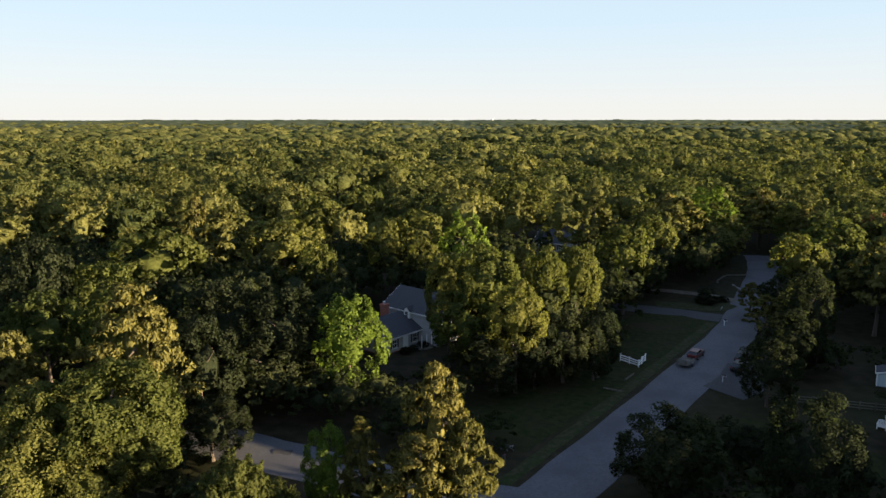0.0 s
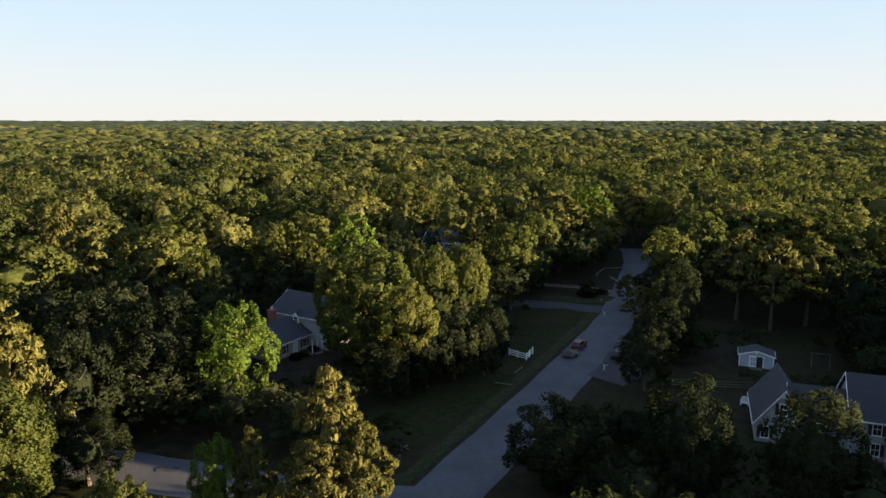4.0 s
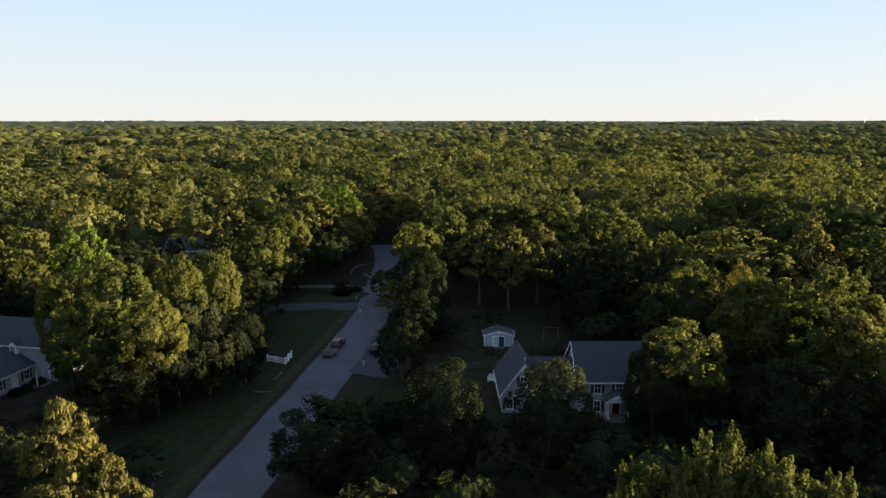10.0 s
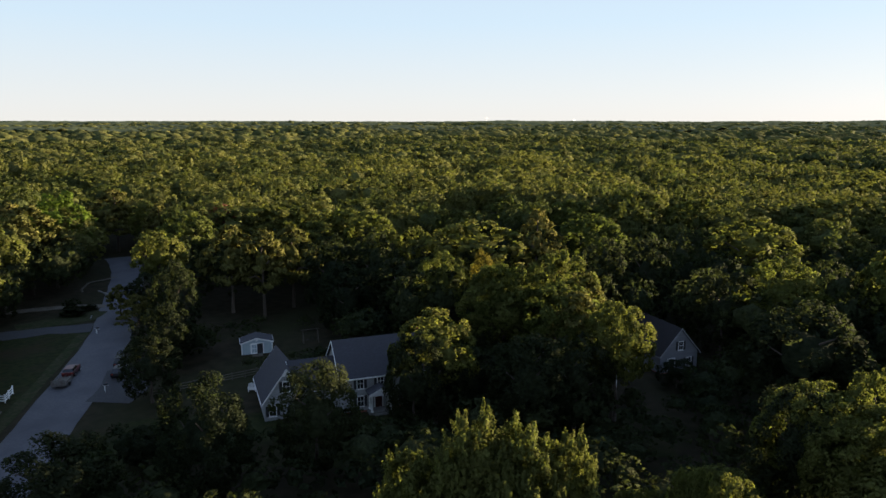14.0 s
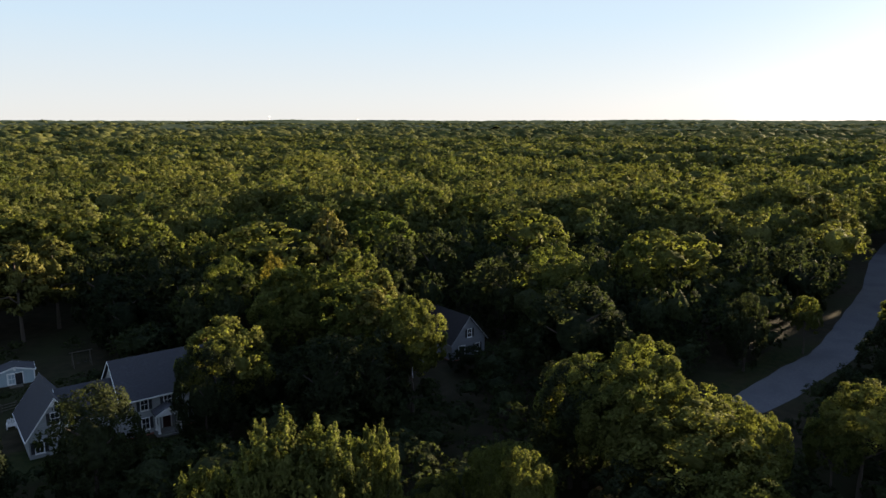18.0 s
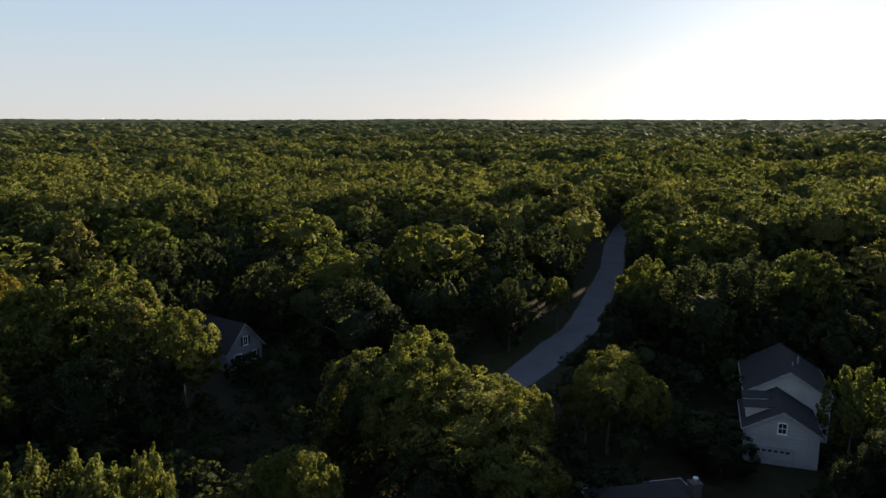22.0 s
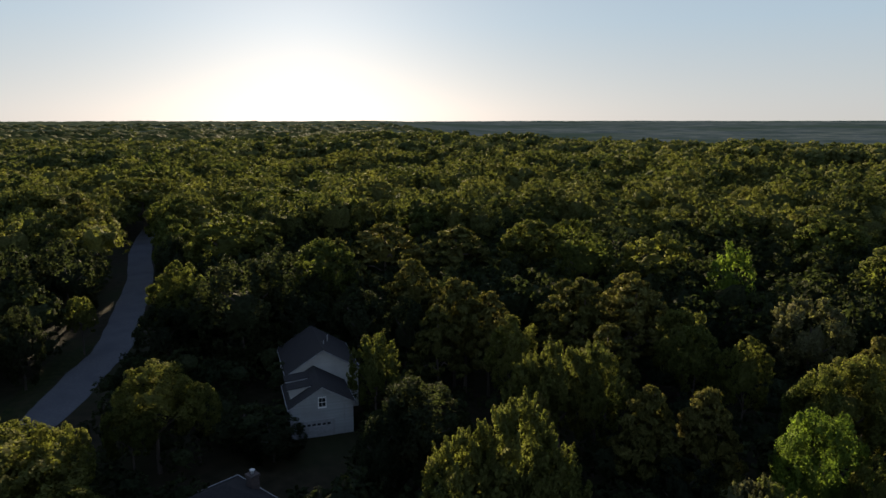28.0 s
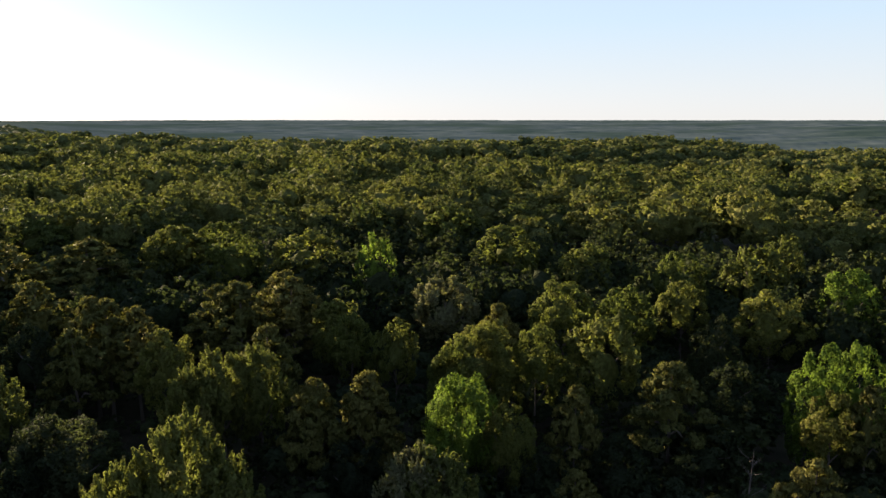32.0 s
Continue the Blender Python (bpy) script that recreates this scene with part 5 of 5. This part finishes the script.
# back-yard fence
yard = thing("yard_fence", "low weathered timber fence behind a garage", "fence", pose(0, 0, 0))
for k in range(9):
    fx, fy = 47.0 + k * 1.9, 95.5 - k * 0.55
    part("post", boxes((fx - 0.06, fx + 0.06, fy - 0.06, fy + 0.06, -0.2, 1.3)), TIMBER, yard)
    if k < 8:
        for fz in (0.3, 0.7, 1.1):
            bm = bmesh.new()
            tube(bm, (fx, fy, fz), (fx + 1.9, fy - 0.55, fz), 0.06, 0.06, 4)
            part("rail", bm, TIMBER, yard)


# ---- vehicles ----
def car(label, m, paint, tall=1.55, long=4.5):
    c = thing("car", label, "car", m)
    a = long / 2
    bm = bmesh.new()
    prism(bm, [(-a, 0.35), (a, 0.35), (a, 0.75), (a - 0.15, 0.92), (a * 0.45, 1.0), (-a + 0.1, 1.0), (-a, 0.8)], -0.88, 0.88)
    bmesh.ops.bevel(bm, geom=list(bm.edges), offset=0.07, segments=2, affect="EDGES")
    part("body", bm, paint, c)
    bm = bmesh.new()
    v = []
    for zz, f, r, w in ((0.98, a * 0.42, -a + 0.12, 0.8), (tall - 0.07, a * 0.12, -a + 0.5, 0.64)):
        v.append([bm.verts.new(p) for p in ((f, -w, zz), (f, w, zz), (r, w, zz), (r, -w, zz))])
    for i in range(4):
        j = (i + 1) % 4
        bm.faces.new((v[0][i], v[0][j], v[1][j], v[1][i]))
    bm.faces.new(v[1])
    part("cabin_glass", bm, GLASS, c, "dark tinted glass")
    part("roof", boxes((-a + 0.47, a * 0.14, -0.66, 0.66, tall - 0.07, tall), bevel=0.03), paint, c)
    for sx in (-a * 0.62, a * 0.62):
        for sy in (-0.86, 0.86):
            bm = bmesh.new()
            tube(bm, (sx, sy - 0.1, 0.33), (sx, sy + 0.1, 0.33), 0.33, 0.33, 18)
            wheel = part("wheel", bm, RUBBER, c, "black tyre")
            bm = bmesh.new()
            tube(bm, (sx, sy - 0.115, 0.33), (sx, sy + 0.115, 0.33), 0.19, 0.19, 12)
            part("rim", bm, STEEL, wheel)
    for sy in (-0.62, 0.62):
        part("headlight", boxes((a - 0.08, a + 0.015, sy - 0.18, sy + 0.18, 0.66, 0.8), bevel=0.02), WHITE, c)
        part("tail_light", boxes((-a - 0.015, -a + 0.06, sy - 0.14, sy + 0.14, 0.7, 0.86), bevel=0.02), RED, c)
    part("bumper", boxes((a - 0.1, a + 0.06, -0.82, 0.82, 0.38, 0.55), bevel=0.03), paint, c)
    return c


car("dark parked estate car on a tarmac driveway", pose(48.2, 108.0, 0.1, 0, 0, 50), CAR_DARK)
car("dark parked car beside a driveway under trees", pose(50.6, 112.6, 0.05, 0, 0, 55), CAR_DARK, 1.7, 4.6)
car("red parked car in front of a trailer at the kerb", pose(43.3, 114.3, 0.05, 0, 0, 53), CAR_RED, 1.4, 4.2)

trailer = thing("utility_trailer", "galvanised utility trailer with low mesh sides, parked at the kerb", "trailer", pose(40.3, 110.3, 0.06, 0, 0, 53))
part("bed", boxes((-1.9, 1.9, -0.95, 0.95, 0.5, 0.58)), TIMBER, trailer, "weathered plank bed")
for sy in (-0.98, 0.98):
    part("side_rail", boxes((-1.9, 1.9, sy - 0.03, sy + 0.03, 0.95, 1.02), (-1.9, 1.9, sy - 0.03, sy + 0.03, 0.58, 0.64),
                            *[(-1.9 + k * 0.62, -1.85 + k * 0.62, sy - 0.03, sy + 0.03, 0.58, 1.0) for k in range(7)]), GALVANISED, trailer)
    bm = bmesh.new()
    tube(bm, (-0.2, sy * 1.12 - 0.1, 0.31), (-0.2, sy * 1.12 + 0.1, 0.31), 0.31, 0.31, 16)
    part("wheel", bm, RUBBER, trailer)
    part("mudguard", boxes((-0.65, 0.25, sy * 1.12 - 0.13, sy * 1.12 + 0.13, 0.66, 0.7), bevel=0.01), GALVANISED, trailer)
bm = bmesh.new()
tube(bm, (1.9, 0.7, 0.5), (3.2, 0, 0.48), 0.05, 0.05, 6)
tube(bm, (1.9, -0.7, 0.5), (3.2, 0, 0.48), 0.05, 0.05, 6)
part("drawbar", bm, GALVANISED, trailer)
part("ramp_gate", boxes((-1.98, -1.92, -0.95, 0.95, 0.5, 1.45)), GALVANISED, trailer)


# ---- small things ----
def mailbox(label, x, y, post, turn, mat):
    b = thing("mailbox", label, "mailbox", pose(x, y, 0, 0, 0, turn))
    part("post", boxes((-0.06, 0.06, -0.06, 0.06, -0.2, 1.15), (-0.05, 0.05, -0.5, 0.2, 0.98, 1.07)), post, b)
    bm = bmesh.new()
    prism(bm, [(-0.12, 0), (0.12, 0), (0.12, 0.15), (0.08, 0.23), (0, 0.26), (-0.08, 0.23), (-0.12, 0.15)], -0.55, 0.0)
    bmesh.ops.translate(bm, vec=(0, 0.1, 1.07), verts=bm.verts)
    part("box", bm, mat, b)
    part("flag", boxes((0.125, 0.14, -0.3, -0.26, 1.2, 1.42)), RED, b)


mailbox("dark mailbox on a white post beside a driveway", 43.3, 102.6, WHITE, 60, BLACK)
mailbox("dark mailbox on a timber post at the road's edge", 7.3, 76.4, TIMBER, -40, BLACK)
mailbox("dark mailbox on a white post beside the road", 55.6, 133.0, WHITE, 60, BLACK)

brush = thing("brush_pile", "small heap of pale cut branches on the lawn", "branches", pose(7.8, 80.4, 0.05))
for k, (bx, by, turn) in enumerate(((0.1, 0.0, 20), (-0.2, 0.2, 75), (0.3, -0.1, 130), (0.0, 0.3, 165), (-0.1, -0.3, 100))):
    bm = bmesh.new()
    c, q = math.cos(radians(turn)), math.sin(radians(turn))
    tube(bm, (bx - 0.9 * c, by - 0.9 * q, 0.05 + 0.05 * k), (bx + 0.9 * c, by + 0.9 * q, 0.25 + 0.09 * k), 0.07, 0.04, 7)
    part("branch", bm, CONCRETE, brush, "bleached branch")

chair = thing("garden_chair", "white plastic garden chair standing in a yard", "chair", pose(57.7, 86.0, 0, 0, 0, 140))
part("seat", boxes((-0.45, 0.45, -0.45, 0.45, 0.36, 0.44), bevel=0.02), WHITE, chair)
for k in range(5):
    part("slat", boxes((-0.43 + k * 0.18, -0.29 + k * 0.18, 0.36, 0.44, 0.44, 1.5 - 0.06 * abs(k - 2)), bevel=0.01), WHITE, chair)
for sx in (-0.5, 0.5):
    part("armrest", boxes((sx - 0.1, sx + 0.1, -0.5, 0.4, 0.66, 0.72), bevel=0.01), WHITE, chair)
    for sy in (-0.42, 0.36):
        part("leg", boxes((sx - 0.05, sx + 0.05, sy - 0.05, sy + 0.05, 0, 0.68)), WHITE, chair)

bin_ = thing("utility_box", "small pale utility box on the lawn", "utility box", pose(24.3, 104.6, 0, 0, 0, 20))
part("body", boxes((-0.25, 0.25, -0.25, 0.25, 0, 0.75), bevel=0.03), TIMBER, bin_)
part("lid", boxes((-0.28, 0.28, -0.28, 0.28, 0.75, 0.83), bevel=0.02), STEEL, bin_)

bm = bmesh.new()
tube(bm, (-1.4, 0, 0.12), (1.4, 0, 0.12), 0.14, 0.12, 9)
solid("log", bm, TIMBER, "pale weathered timber beam lying on the verge", "log", "", pose(25.5, 99.3, 0, 0, 0, -30))
bm = boxes((-1.7, 1.7, -0.1, 0.1, 0, 0.22), bevel=0.02)
solid("timber_edging", bm, TIMBER, "pale timber edging along a flower bed", "edging", "", pose(29.5, 104.8, 0, 0, 0, 52))

# garden lamp post by the front walk of the gabled house
lamp_post = thing("lamp_post", "white garden lamp post in a front yard", "lamp post", pose(94.0, 44.6, 0))
bm = bmesh.new()
tube(bm, (0, 0, -0.2), (0, 0, 2.3), 0.07, 0.05, 10)
part("pole", bm, WHITE, lamp_post)
bm = bmesh.new()
tube(bm, (0, 0, 2.3), (0, 0, 2.65), 0.11, 0.17, 8)
part("lantern", bm, GLASS, lamp_post)
bm = bmesh.new()
tube(bm, (0, 0, 2.65), (0, 0, 2.82), 0.2, 0.03, 8)
part("cap", bm, BLACK, lamp_post)

# far landmarks on the skyline
tower = thing("water_tower", "white water tower far off on the skyline", "water tower", pose(209, 2993, float(land(209, 2993))))
bm = bmesh.new()
tube(bm, (0, 0, -5), (0, 0, 24), 2.0, 1.6, 12)
part("stem", bm, WHITE, tower)
bm = bmesh.new()
tube(bm, (0, 0, 23), (0, 0, 26), 2, 6.5, 20)
tube(bm, (0, 0, 26), (0, 0, 29), 6.5, 6.5, 20)
tube(bm, (0, 0, 29), (0, 0, 31), 6.5, 1.5, 20)
part("tank", bm, WHITE, tower)
for ax, hh in ((53.5, 34), (60.4, 28)):
    mx, my = 2600 * math.sin(radians(ax)), 2600 * math.cos(radians(ax))
    mast = thing("radio_mast", "thin grey mast far off on the skyline", "mast", pose(mx, my, float(land(mx, my))))
    bm = bmesh.new()
    tube(bm, (0, 0, -3), (0, 0, hh), 0.7, 0.4, 6)
    part("pole", bm, STEEL, mast)
    part("antenna", boxes((-1.5, 1.5, -0.6, 0.6, hh - 4, hh - 2.5)), STEEL, mast)


def bare_tree(x, y, h, seed):
    t = thing("dead_tree", "bare grey dead tree among green ones", "tree", pose(x, y, 0))
    g = random.Random(seed)
    bm = bmesh.new()
    tube(bm, (0, 0, -0.2), (0.15, 0.1, h * 0.55), 0.11, 0.07, 8)
    tube(bm, (0.15, 0.1, h * 0.55), (0.0, 0.2, h), 0.07, 0.02, 8)
    part("trunk", bm, BARK, t)
    for k in range(11):
        a, z = k * 2.4, h * g.uniform(0.45, 0.92)
        l = g.uniform(0.6, 1.4)
        e = Vector((l * math.cos(a), l * math.sin(a), z + l * g.uniform(0.5, 1.0)))
        bm = bmesh.new()
        tube(bm, (0.08, 0.12, z), e, 0.028, 0.012, 6)
        for q in range(2):
            b = a + g.uniform(-0.9, 0.9)
            s = Vector((0.08, 0.12, z)).lerp(e, g.uniform(0.4, 0.7))
            tube(bm, s, s + Vector((0.7 * math.cos(b), 0.7 * math.sin(b), g.uniform(0.3, 0.8))), 0.014, 0.007, 5)
        part("branch", bm, BARK, t)


bare_tree(2.4, -66.0, 10.4, 5)


# ---- shrubs against the houses ----
def shrub(label, x, y, h, r, variant=0):
    m = Matrix.LocRotScale((x, y, float(land(x, y)) - 0.1), Euler((0, 0, x * 2.3 % 6)), (r / 0.335, r / 0.335, h * 1.05))
    root = thing("shrub", label, "shrub", m, "shrubs round the houses")
    g = np.random.default_rng(300 + variant)
    bm = bmesh.new()
    for k in range(5):
        a = k * 1.26 + g.uniform(-0.3, 0.3)
        tube(bm, (0.02 * math.cos(a), 0.02 * math.sin(a), 0), (0.18 * math.cos(a), 0.18 * math.sin(a), 0.6), 0.02, 0.008, 5)
    part("stems", bm, BARK, root)
    # the dense leaves, whose green is darkened for shade
    part("foliage", crown_mesh("dense", 320 + variant, 900, 0.07), None, root)
    return root


for k, (x, y, h, r) in enumerate(((-6.6, 116.0, 1.3, 1.0), (-5.2, 117.6, 1.1, 0.9), (-3.6, 119.2, 1.4, 1.1))):
    shrub("clipped dark green shrub along a house front", x, y, h, r, k % 3)
for k, (x, y, h, r) in enumerate(((60.6, 69.3, 1.2, 0.9), (62.0, 68.3, 1.0, 0.8), (68.4, 63.6, 1.2, 0.9), (70.0, 62.6, 1.4, 1.0))):
    shrub("low dark green shrub beside a brick foundation", x, y, h, r, k % 3)
for k, (x, y, h, r) in enumerate(((76.4, -28.9, 1.6, 1.2), (79.0, -39.0, 1.8, 1.3), (82.0, -43.0, 2.2, 1.5))):
    shrub("rough dark green shrub beside a garage wall", x, y, h, r, k % 3)
shrub("broad dark evergreen shrub on bare dirt by the road", 58.4, 149.8, 2.0, 2.6, 1)
shrub("dark evergreen shrub at a driveway entrance", 62.5, 151.5, 1.3, 1.4, 2)
log2 = thing("timber_edging", "short pale timber lying on bare dirt", "timber", pose(59.8, 145.0, 0.1, 0, 0, 60))
bm = bmesh.new()
tube(bm, (-1.3, 0, 0.1), (1.3, 0.05, 0.12), 0.12, 0.11, 8)
part("beam", bm, CONCRETE, log2, "bleached timber")
